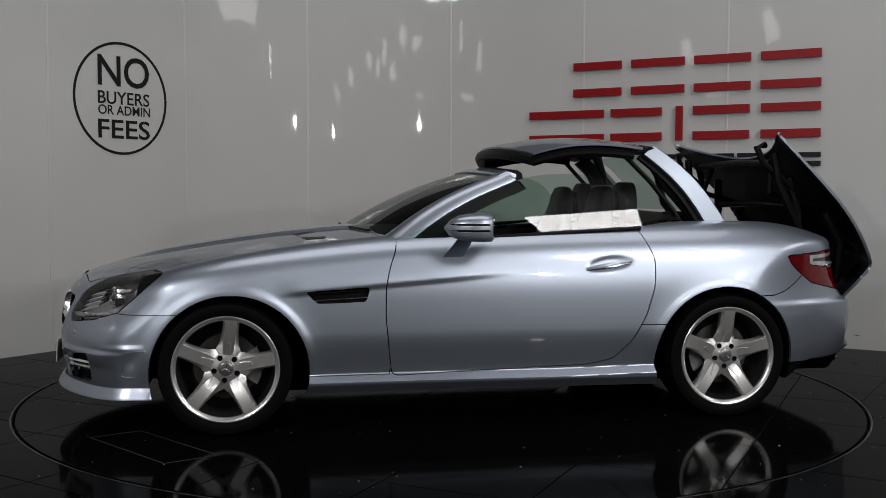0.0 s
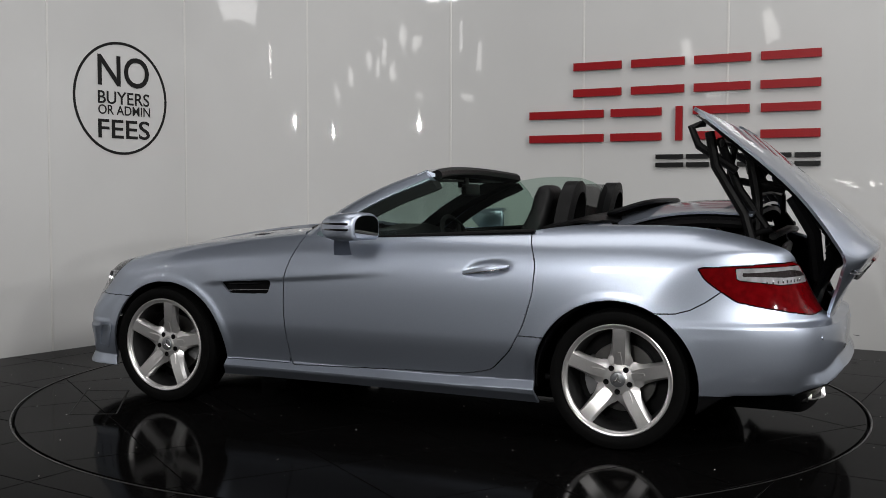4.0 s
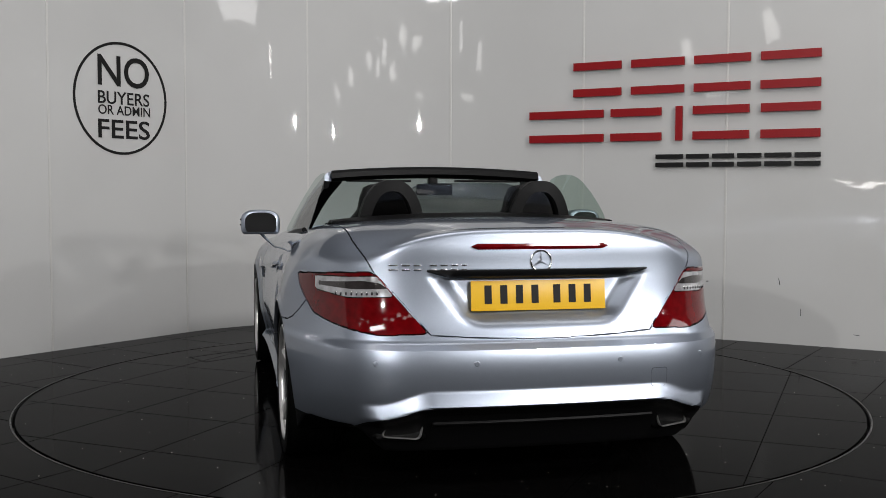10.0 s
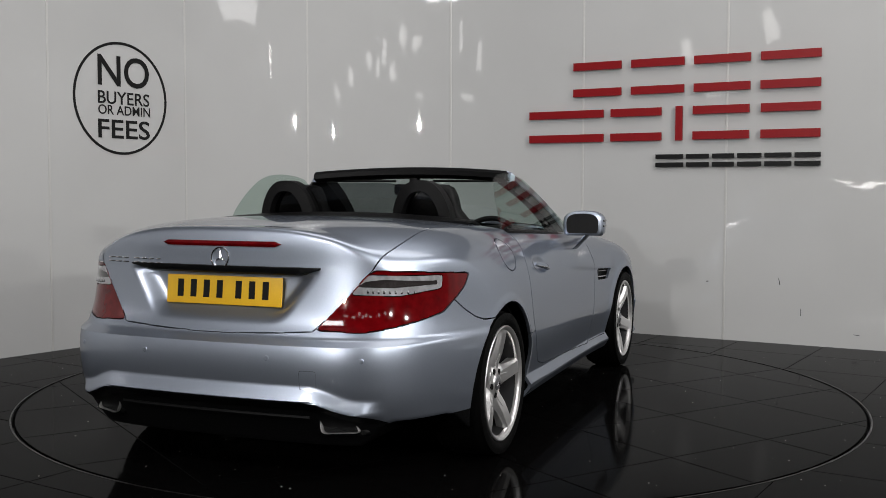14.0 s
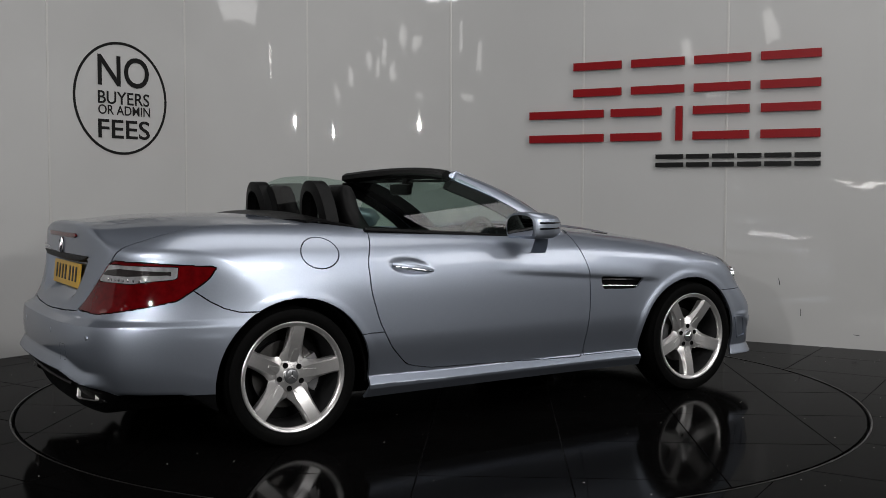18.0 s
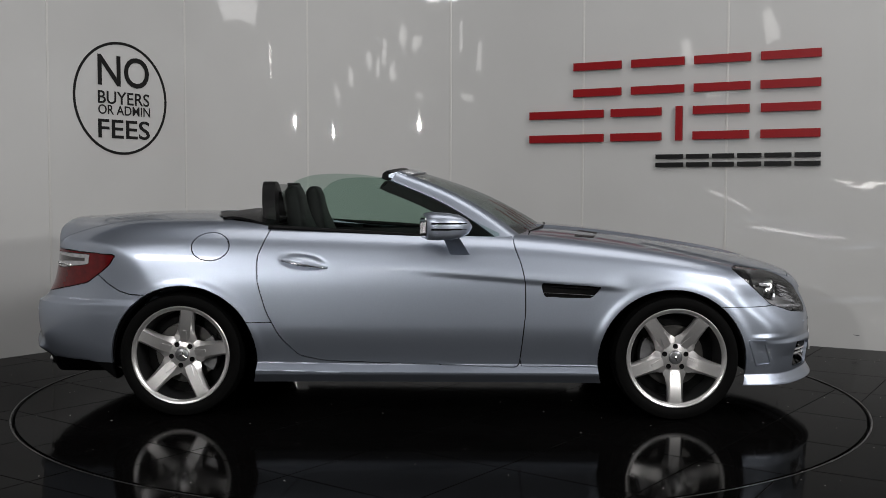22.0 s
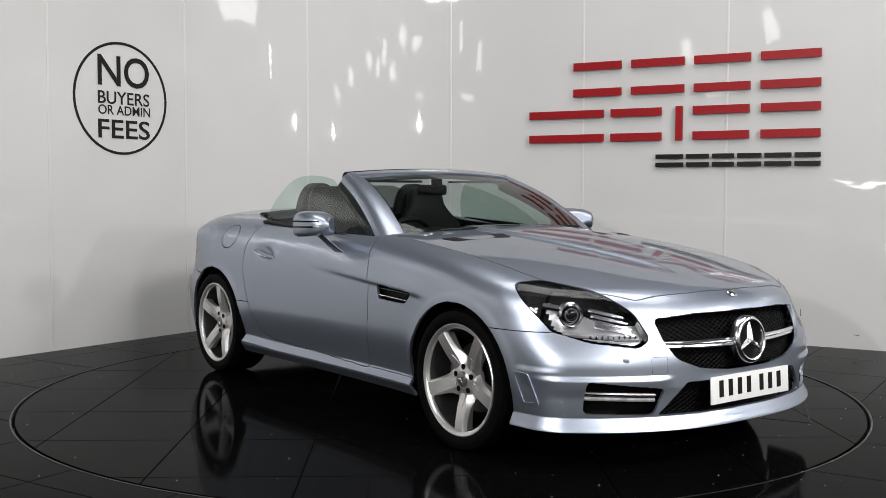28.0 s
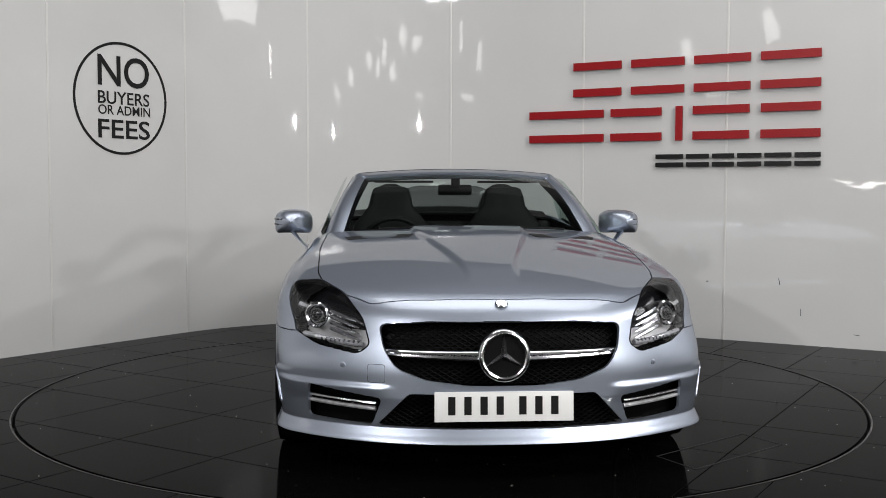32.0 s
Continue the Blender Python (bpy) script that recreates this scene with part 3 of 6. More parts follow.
def width_at(x, z):
    w = wx(x) + wz(z)
    # wheel arch lips
    for cx in (1.2, -1.2):
        r = np.hypot(x - cx, z - 0.285)
        w = w + (0.004 * (1 - step(r, 0.36, 0.47)) + 0.006 * (1 - step(r, 0.375, 0.405))) * step(z, 0.15, 0.4)
    # sill ledge: a facet that faces up and out, deepest in front of the rear wheel
    span = step(x, -1.0, -0.86) * (1 - step(x, 0.80, 0.98))
    lift = 0.010 * step(-x, 0.3, 0.9)
    w = w + span * (0.034 * (1 - ramp(z, 0.226 + lift, 0.262 + lift)) - 0.020 * (1 - step(z, 0.26, 0.46)) - 0.02 * (1 - ramp(z, 0.18, 0.215)))
    # ledges behind the rear wheels and beside the front lip
    top = 0.352 - 0.24 * (x + 1.59)
    w = w + 0.030 * step(-x, 1.5, 1.60) * (1 - ramp(z, top - 0.044, top))
    w = w + 0.034 * step(x, 1.5, 1.56) * (1 - ramp(z, 0.172, 0.226))
    # feature line over the rear bumper's corner
    w = w + 0.011 * step(-x, 1.48, 1.62) * (1 - ramp(z, 0.502, 0.520)) * step(z, 0.40, 0.50)
    # and over the front bumper's corner
    w = w + 0.009 * step(x, 1.56, 1.66) * (1 - ramp(z, 0.408, 0.424)) * step(z, 0.34, 0.41)
    # hollow behind the door handle
    q = ((x + 0.612) / 0.125) ** 2 + ((z - 0.768 - 0.10 * (-x - 0.612)) / 0.040) ** 2
    w = w - 0.013 * (1 - step(q, 0.15, 1.0))
    # long crease through the door into the front wing
    zl = 0.728 - 0.079 * (x + 0.04)
    on = step(x, -0.20, 0.25) * (1 - step(x, 0.85, 1.0))
    w = w + on * 0.008 * (step(z, zl - 0.022, zl - 0.003) - step(z, zl, zl + 0.10))
    return w


def top_at(x, y):
    k = np.abs(y) / 0.72
    z = zc(x) - (zc(x) - ze(x)) * k ** (2.3 + 1.3 * step(-x, 1.2, 1.75))
    # raised middle of the bonnet
    edge = 0.09 + 0.19 * step(1.75 - x, 0.0, 1.2)
    z = z + 0.010 * step(-x, 1.84, 1.97) * (1 - step(np.abs(y), 0.45, 0.66))
    on = step(x, 0.35, 0.6) * (1 - step(x, 1.55, 1.80))
    z = z + 0.013 * on * (1 - step(np.abs(y), edge - 0.012, edge + 0.026))
    return z


def front_at(y, z):
    k = np.abs(y) / 0.8
    lip = 0.046 * (1 - ramp(z, 0.172, 0.226)) - 0.018 * (1 - ramp(z, 0.20, 0.34))
    fold = 0.012 * (1 - ramp(z, 0.376, 0.392)) * step(z, 0.30, 0.38) * step(np.abs(y), 0.40, 0.5)
    return xf(z) - 0.275 * k ** 2.6 * (1 + 0.35 * step(z, 0.42, 0.62)) + lip + fold


def rear_at(y, z):
    k = np.abs(y) / 0.82
    low = 0.356 - 0.05 * step(np.abs(y), 0.42, 0.62)
    lip = 0.038 * ramp(-z, -(low + 0.050), -low) * ramp(z, low - 0.040, low - 0.004) * (1 - step(np.abs(y), 0.62, 0.69))
    shelf = 0.034 * (1 - ramp(z, 0.552, 0.574))
    sunk = 0.048 * ramp(0.820 - z, 0.0, 0.020) * step(0.440 - 0.72 * (0.822 - z) - np.abs(y), 0.0, 0.095) * step(z, 0.618, 0.685)
    return xr(z) + 0.06 * k ** 2 + 0.28 * k ** 7 - lip - shelf + sunk


def shell(p):
    """Negative inside the car's body."""
    x, y, z = p[..., 0], np.abs(p[..., 1]), p[..., 2]
    bottom = 0.166 + 0.10 * step(-x, 1.5, 1.7) * step(y, 0.55, 0.70)
    s = smax(y - width_at(x, z), z - top_at(x, y), 0.10)
    s = smax(s, x - front_at(y, z), 0.07)
    s = smax(s, rear_at(y, z) - x, 0.045 - 0.029 * step(z, 0.76, 0.86) * (1 - step(y, 0.50, 0.66)))
    return smax(s, bottom - z, 0.02)


def shell_grid():
    """Rays from an axis inside the body out to its skin, on the left half."""
    nose = [("n", a) for a in np.linspace(0, 90, 96)[:-1]]
    mid = [("m", x) for x in np.linspace(1.42, -1.42, 218)]
    tail = [("t", a) for a in np.linspace(90, 0, 96)[1:]]
    # level rays up the sides, then a fan over the top
    fan = np.radians(np.concatenate([np.linspace(0, 40, 60)[1:], np.linspace(40, 90, 42)[1:]]))
    org, ray = [], []
    for kind, v in nose + mid + tail:
        if kind == "m":
            xo, h = v, (0, 1)
        else:
            a = radians(v)
            xo = 1.42 if kind == "n" else -1.42
            h = (math.cos(a) * (1 if kind == "n" else -1), math.sin(a))
        high = 0.62 + 0.24 * step(np.array(-xo), 0.2, 1.2).item()
        levels = np.concatenate([np.linspace(0.172, 0.30, 34)[:-1], np.linspace(0.30, high, 70)])
        org.append([(xo, 0, z) for z in levels] + [(xo, 0, high)] * len(fan))
        ray.append([(h[0], h[1], 0)] * len(levels) + [(h[0] * math.cos(q), h[1] * math.cos(q), math.sin(q)) for q in fan])
    org, ray = np.array(org), np.array(ray)
    lo, hi = np.zeros(org.shape[:2]), np.full(org.shape[:2], 1.6)
    ds = np.linspace(0.05, 1.4, 28)
    done = np.zeros(lo.shape, bool)
    for a, b in zip(ds, ds[1:]):
        out = shell(org + ray * b) > 0
        first = out & ~done
        lo[first], hi[first] = a, b
        done |= out
    for _ in range(26):
        m = (lo + hi) / 2
        out = shell(org + ray * m[..., None]) > 0
        hi = np.where(out, m, hi)
        lo = np.where(out, lo, m)
    p = org + ray * lo[..., None]
    p[..., 1] = np.where(p[..., 1] < 1e-4, 0, p[..., 1])
    return p


def skin_x(y, z, way):
    """Where the body's skin lies along x at a height and distance from the middle."""
    xs = np.linspace(1.0, 2.3, 500)
    p = np.stack([xs * way, np.full(500, y), np.full(500, z)], -1)
    v = shell(p)
    k = int(np.argmax(v > 0))
    t = v[k - 1] / (v[k - 1] - v[k])
    return float(way * (xs[k - 1] + (xs[k] - xs[k - 1]) * t))


def skin_y(x, z):
    """How far the body's skin lies from the middle at a place along the car and a height."""
    ys = np.linspace(0.4, 1.1, 300)
    v = shell(np.stack([np.full(300, x), ys, np.full(300, z)], -1))
    k = int(np.argmax(v > 0))
    t = v[k - 1] / (v[k - 1] - v[k])
    return float(ys[k - 1] + (ys[k] - ys[k - 1]) * t)


def cut(bm, g, inside, outside, among):
    """Cuts the faces labelled among along g = 0 and labels both sides."""
    tag = bm.faces.layers.int["tag"]
    bm.verts.index_update()
    val = g(np.array([v.co for v in bm.verts]))
    val = np.where(np.abs(val) < 2e-5, 2e-5, val).tolist()
    num = {v: val[v.index] for v in bm.verts}
    among = set(among)
    edges = [e for e in bm.edges if num[e.verts[0]] * num[e.verts[1]] < 0 and any(f[tag] in among for f in e.link_faces)]
    faces = set()
    for e in edges:
        a, b = e.verts
        t = num[a] / (num[a] - num[b])
        faces.update(f for f in e.link_faces if f[tag] in among)
        _, v = bmesh.utils.edge_split(e, a, t)
        num[v] = 0.0
    for f in list(faces):
        zero = [v for v in f.verts if num[v] == 0.0]
        if len(zero) == 2:
            try:
                bmesh.utils.face_split(f, zero[0], zero[1])
            except ValueError:
                pass
    cs = [f for f in bm.faces if f[tag] in among]
    gv = g(np.array([f.calc_center_median() for f in cs]))
    for f, q in zip(cs, gv):
        f[tag] = inside if q < 0 else outside(f[tag]) if callable(outside) else outside
    return bm


def side(poly, sign=1):
    return lambda p: np.maximum(in_poly(p[:, 0], p[:, 2], poly), 0.3 - p[:, 1])


def face_on(poly, x0, way):
    return lambda p: np.maximum(in_poly(p[:, 1], p[:, 2], poly), (x0 - p[:, 0]) * way)


def mirror_y(poly):
    """Closes an outline given from the middle outwards across y = 0."""
    return poly + [(-y, z) for y, z in reversed(poly)]


DOOR = rounded([(-0.70, 1.2), (-0.785, 0.93), (-0.838, 0.79), (-0.832, 0.66), (-0.79, 0.52), (-0.725, 0.40), (-0.63, 0.305), (-0.50, 0.279), (0.0, 0.263), (0.452, 0.250), (0.468, 0.39), (0.482, 0.53), (0.480, 0.67), (0.462, 0.755), (0.425, 0.85), (0.40, 1.2)], 0.03)
HEAD = rounded([(0.835, 0.748), (0.70, 0.752), (0.60, 0.715), (0.525, 0.63), (0.497, 0.535), (0.545, 0.500), (0.70, 0.522), (0.80, 0.565), (0.86, 0.66)], 0.02)
GRILLE = rounded(mirror_y([(0.25, 0.627), (0.462, 0.610), (0.445, 0.52), (0.40, 0.455), (0.29, 0.413), (0.12, 0.393)]), 0.025)
INTAKE = rounded(mirror_y([(0.352, 0.357), (0.47, 0.233), (0.2, 0.229)]), 0.012)
FOG = rounded([(0.735, 0.372), (0.455, 0.338), (0.492, 0.234), (0.735, 0.246)], 0.02)
TAIL = rounded([(0.90, 0.793), (0.72, 0.817), (0.612, 0.822), (0.52, 0.715), (0.425, 0.605), (0.60, 0.598), (0.80, 0.628), (0.90, 0.70)], 0.02)
VENT = rounded([(0.556, 0.668), (0.850, 0.650), (0.80, 0.598), (0.575, 0.603)], 0.016)
HEAD_SIDE = rounded([(1.49, 0.742), (1.60, 0.765), (1.80, 0.77), (2.2, 0.77), (2.2, 0.45), (1.82, 0.50), (1.69, 0.565), (1.57, 0.672)], 0.01)
TAIL_SIDE = rounded([(-1.545, 0.797), (-1.572, 0.752), (-1.61, 0.720), (-1.70, 0.657), (-1.88, 0.618), (-2.2, 0.55), (-2.2, 0.87), (-1.82, 0.835)], 0.012)
TAIL_DARK = rounded([(0.79, 0.777), (0.65, 0.789), (0.59, 0.782), (0.565, 0.762), (0.68, 0.757), (0.79, 0.764)], 0.006)
TAIL_CLEAR = rounded([(0.80, 0.796), (0.60, 0.806), (0.545, 0.735), (0.70, 0.728), (0.80, 0.748)], 0.008)
DIFFUSER = rounded(mirror_y([(0.40, 0.351), (0.47, 0.346), (0.52, 0.326), (0.57, 0.309), (0.63, 0.298), (0.69, 0.258), (0.72, 0.10)]), 0.02)
CABIN = rounded([(0.50, -0.3), (0.50, 0.60), (0.43, 0.745), (-0.3, 0.765), (-0.80, 0.735), (-0.985, 0.67), (-1.03, 0.58), (-1.115, 0.40), (-1.17, 0.2), (-1.185, 0.0), (-1.185, -0.3)], 0.06)
BONNET = rounded([(0.515, -0.3), (0.515, 0.60), (0.50, 0.712), (1.0, 0.728), (1.45, 0.715), (1.60, 0.685), (1.75, 0.60), (1.865, 0.49), (1.915, 0.25), (1.93, 0.0), (1.93, -0.3)], 0.03)


def lid_g(p):
    x, y, z = p[:, 0], p[:, 1], p[:, 2]
    edge = np.interp(z, [0.57, 0.604, 0.72, 0.82, 0.90, 0.93], [0.395, 0.425, 0.522, 0.612, 0.652, 0.662])
    low = 0.583 + 0.018 * (y / 0.43) ** 2
    return np.maximum(np.maximum(y - edge, x + 1.02 + 0.17 * (1 - (y / 0.62) ** 2)), low - z)


def front_bumper_g(p):
    x, y, z = p[:, 0], p[:, 1], p[:, 2]
    low = np.maximum(1.40 - x, z - 0.556 - 0.10 * np.maximum(x - 1.66, 0))
    mid = np.maximum(1.62 - x, y - 0.62)
    return np.minimum(low, mid)


def rear_bumper_g(p):
    x, z = p[:, 0], p[:, 2]
    seam = np.interp(-x, [1.30, 1.46, 1.52, 1.58, 1.64, 1.70], [0.602, 0.605, 0.622, 0.655, 0.70, 0.75])
    return np.maximum(x + 1.30, z - seam)


def shell_parts():
    p = shell_grid()
    nu, nv = p.shape[:2]
    me = bpy.data.meshes.new("shell")
    idx = np.arange(nu * nv).reshape(nu, nv)
    quads = np.stack([idx[:-1, :-1], idx[1:, :-1], idx[1:, 1:], idx[:-1, 1:]], -1).reshape(-1, 4)
    me.from_pydata(p.reshape(-1, 3).tolist(), [], quads.tolist())
    bm = bmesh.new()
    bm.from_mesh(me)
    bpy.data.meshes.remove(me)
    bmesh.ops.remove_doubles(bm, verts=bm.verts, dist=2e-5)
    bmesh.ops.recalc_face_normals(bm, faces=bm.faces)
    tag = bm.faces.layers.int.new("tag")
    names = ["wing", "gone", "bonnet", "headlight", "grille", "intake", "fog", "tail", "vent", "door", "lid", "front_bumper", "rear_bumper", "sill", "tail_clear", "diffuser", "cap", "tail_dark"]
    no = {n: i for i, n in enumerate(names)}
    keep = lambda t: t
    for cx, cz, r in ((1.196, 0.282, 0.358), (-1.2, 0.290, 0.360)):
        cut(bm, lambda q: np.maximum(np.hypot(q[:, 0] - cx, q[:, 2] - cz) - r, 0.45 - q[:, 1]), no["gone"], keep, [0])
    cut(bm, lambda q: np.maximum(in_poly(q[:, 0], q[:, 1], CABIN), 0.75 - q[:, 2]), no["gone"], keep, [0])
    cut(bm, lid_g, no["lid"], keep, [0])
    cut(bm, lambda q: np.maximum(face_on(HEAD, 1.40, 1)(q), in_poly(q[:, 0], q[:, 2], HEAD_SIDE)), no["headlight"], keep, [0])
    cut(bm, lambda q: np.maximum(face_on(TAIL, -1.45, -1)(q), in_poly(q[:, 0], q[:, 2], TAIL_SIDE)), no["tail"], keep, [0])
    cut(bm, face_on(TAIL_CLEAR, -1.45, -1), no["tail_clear"], keep, [no["tail"]])
    cut(bm, face_on(TAIL_DARK, -1.45, -1), no["tail_dark"], keep, [no["tail_clear"]])
    cut(bm, lambda q: np.maximum(in_poly(q[:, 0], q[:, 1], BONNET), 0.62 - q[:, 2]), no["bonnet"], keep, [0])
    cut(bm, face_on(GRILLE, 1.6, 1), no["grille"], keep, [0])
    cut(bm, face_on(INTAKE, 1.6, 1), no["intake"], keep, [0])
    cut(bm, face_on(FOG, 1.55, 1), no["fog"], keep, [0])
    cut(bm, side(DOOR), no["door"], keep, [0])
    cut(bm, side(VENT), no["vent"], keep, [0])
    cut(bm, face_on(DIFFUSER, -1.6, -1), no["diffuser"], keep, [0])
    cut(bm, lambda q: np.maximum((((q[:, 0] + 1.071) / 0.093) ** 2 + ((q[:, 2] - 0.841) / 0.068) ** 2 - 1) * 0.04, 0.3 - q[:, 1]), no["cap"], keep, [0])
    cut(bm, front_bumper_g, no["front_bumper"], keep, [0])
    cut(bm, rear_bumper_g, no["rear_bumper"], keep, [0])
    cut(bm, lambda q: np.maximum(q[:, 2] - 0.262, q[:, 0] + 1.35), no["diffuser"], keep, [0, no["rear_bumper"]])
    cut(bm, lambda q: np.minimum(np.maximum(q[:, 2] - np.where(q[:, 0] < 0.46, 0.30, 0.257), np.abs(q[:, 0]) - 0.9), np.maximum(np.abs(q[:, 0] + 0.8) - 0.28, q[:, 2] - 0.472)), no["sill"], keep, [0])
    out = {}
    for n in names[:1] + names[2:]:
        out[n] = [f for f in bm.faces if f[tag] == no[n]]
    return bm, out


def piece(bm, faces, both=False, gap=0.0028, depth=0.014, where=None):
    """Copies faces into a panel of its own, its rim drawn in by the gap and turned inwards."""
    me = bpy.data.meshes.new("piece")
    vs, ix, fs = [], {}, []
    for f in faces:
        c = f.calc_center_median()
        if where and not where(c):
            continue
        row = []
        for v in f.verts:
            if v not in ix:
                ix[v] = len(vs)
                vs.append(v.co[:])
            row.append(ix[v])
        fs.append(row)
    if both:
        n = len(vs)
        fs = fs + [[i + n for i in reversed(f)] for f in fs]
        vs = vs + [(x, -y, z) for x, y, z in vs]
    me.from_pydata(vs, [], fs)
    b = bmesh.new()
    b.from_mesh(me)
    bpy.data.meshes.remove(me)
    if both:
        bmesh.ops.remove_doubles(b, verts=[v for v in b.verts if abs(v.co.y) < 1e-4], dist=2e-5)
    b.normal_update()
    rim = [e for e in b.edges if e.is_boundary and (both or max(abs(v.co.y) for v in e.verts) > 1e-4)]
    move = {}
    for e in rim:
        f = e.link_faces[0]
        d = f.normal.cross((e.verts[1].co - e.verts[0].co)).normalized()
        if d.dot(f.calc_center_median() - e.verts[0].co) < 0:
            d = -d
        for v in e.verts:
            move.setdefault(v, []).append((d, v.normal.copy()))
    for v, ds in move.items():
        d = sum((q[0] for q in ds), Vector())
        if d.length > 1e-6:
            v.co += d.normalized() * gap
    inward = {v: -ds[0][1] for v, ds in move.items()}
    ring = bmesh.ops.extrude_edge_only(b, edges=rim)["geom"]
    new_vs = [v for v in ring if isinstance(v, bmesh.types.BMVert)]
    for v in new_vs:
        near = next((e.other_vert(v) for e in v.link_edges if e.other_vert(v) in inward), None)
        if near:
            v.co = near.co + inward[near] * depth
    for e in rim:
        e.smooth = False
    return b


def panel(name, bm, material, parent, label=""):
    for f in bm.faces:
        f.smooth = True
    for e in bm.edges:
        if len(e.link_faces) == 2 and e.calc_face_angle(0) > radians(38):
            e.smooth = False
    me = bpy.data.meshes.new(name)
    bm.to_mesh(me)
    bm.free()
    return link(name, me, material, parent, label)


car = tagged(new("car"), "silver-blue open two-seat roadster with folding hard top on a turntable", "car")
BM, P = shell_parts()
both = lambda n, m, name, lab="", **k: panel(name, piece(BM, P[n], True, **k), m, car, lab)


def pair(n, m, name, lab="", parent=None, **k):
    a = panel(name, piece(BM, P[n], False, **k), m, parent or car, lab)
    return a, flipped(name, a, parent or car, lab)


bonnet = both("bonnet", PAINT, "bonnet")
lid = both("lid", PAINT, "boot_lid")
front_bumper = both("front_bumper", PAINT, "front_bumper")
rear_bumper = both("rear_bumper", PAINT, "rear_bumper")
doors = pair("door", PAINT, "door")
sills = pair("sill", PAINT, "sill")
front_wings = pair("wing", PAINT, "front_wing", where=lambda c: c.x > 0)
left_rear = [f for f in P["wing"] + P["cap"]]
rear_wing_left = panel("rear_wing", piece(BM, left_rear, where=lambda c: c.x < 0), PAINT, car)
temp = panel("rear_wing", piece(BM, P["wing"], where=lambda c: c.x < 0), PAINT, car)
rear_wing_right = flipped("rear_wing", temp)
bpy.data.objects.remove(temp)
temp = panel("fuel_flap", piece(BM, P["cap"], gap=0.003), PAINT, rear_wing_right)
fuel_flap = flipped("fuel_flap", temp, rear_wing_right, "round fuel filler flap")
bpy.data.objects.remove(temp)
diffuser = both("diffuser", BLACK, "diffuser", "black plastic rear diffuser")
tails = pair("tail", RED_LENS, "tail_light", "red tail light cluster", gap=0.004)
for lamp, sgn in zip(tails, (1, -1)):
    band = panel("reversing_lens", piece(BM, P["tail_clear"], gap=0.0, depth=0.004), CLEAR_LENS, lamp, "clear reversing lens band")
    if sgn < 0:
        flipped("reversing_lens", band, lamp, "clear reversing lens band")
        bpy.data.objects.remove(band)
    band = panel("dark_lens", piece(BM, P["tail_dark"], gap=0.0, depth=0.004), DARK_LENS, lamp, "dark lens inside the clear band")
    if sgn < 0:
        flipped("dark_lens", band, lamp, "dark lens inside the clear band")
        bpy.data.objects.remove(band)
heads = pair("headlight", LENS_GLASS, "headlight", "clear headlight with a projector lens", depth=0.004)


# ---- inside the shell ----
def inner_shell():
    """A dark inner structure a little inside the skin, open at cabin, boot and arches."""
    p = shell_grid()[::4, ::5]
    c = p.copy()
    c[..., 1] = 0
    c[..., 0] = np.clip(p[..., 0], -1.42, 1.42)
    c[..., 2] = 0.5
    d = c - p
    q = p + d / np.linalg.norm(d, axis=-1, keepdims=True) * 0.035
    vs, fs = q.reshape(-1, 3).tolist(), []
    nu, nv = q.shape[:2]
    for i in range(nu - 1):
        for j in range(nv - 1):
            m = (p[i, j] + p[i + 1, j + 1]) / 2
            if in_poly([m[0]], [m[1]], CABIN)[0] < 0.02 and m[2] > 0.75:
                continue
            if any(math.hypot(m[0] - cx, m[2] - 0.285) < 0.40 and m[1] > 0.4 for cx in (1.2, -1.2)):
                continue
            if m[0] > 1.60 and m[2] > 0.19:
                continue
            if lid_g(np.array([m]))[0] < 0.03:
                continue
            a = i * nv + j
            fs.append((a, a + nv, a + nv + 1, a + 1))
    n = len(vs)
    vs += [(x, -y, z) for x, y, z in vs]
    fs += [tuple(k + n for k in reversed(f)) for f in fs]
    me = bpy.data.meshes.new("inner_structure")
    me.from_pydata(vs, [], fs)
    link("inner_structure", me, BLACK, car, "black inner body structure")


inner_shell()
bm = bmesh.new()
add_box(bm, (0.0, 0, 0.215), (1.62, 1.50, 0.05), 0.01)
add_box(bm, (0.0, 0, 0.185), (2.3, 1.16, 0.09), 0.02)
add_box(bm, (1.30, 0, 0.22), (1.0, 0.90, 0.05), 0.01)
add_box(bm, (-1.35, 0, 0.25), (1.1, 0.90, 0.05), 0.01)
add_box(bm, (1.3, 0, 0.45), (0.9, 0.86, 0.44), 0.05)
add_box(bm, (-1.35, 0, 0.36), (1.0, 0.86, 0.20), 0.03)
part("underbody", bm, BLACK, car, "black underbody")
for cx in (1.196, -1.2):
    bm = bmesh.new()
    add_lathe(bm, [(0.0, 0.45), (0.357, 0.45), (0.362, 0.60), (0.356, 0.845), (0.366, 0.845), (0.376, 0.44), (0.0, 0.44)], 56, lambda a, b, h: (cx + a, h, 0.286 + b))
    geom = [v for v in bm.verts if v.co.z < 0.21]
    bmesh.ops.delete(bm, geom=geom, context="VERTS")
    liner = part("wheel_arch_liner", bm, BLACK, car)
    flipped("wheel_arch_liner", liner)


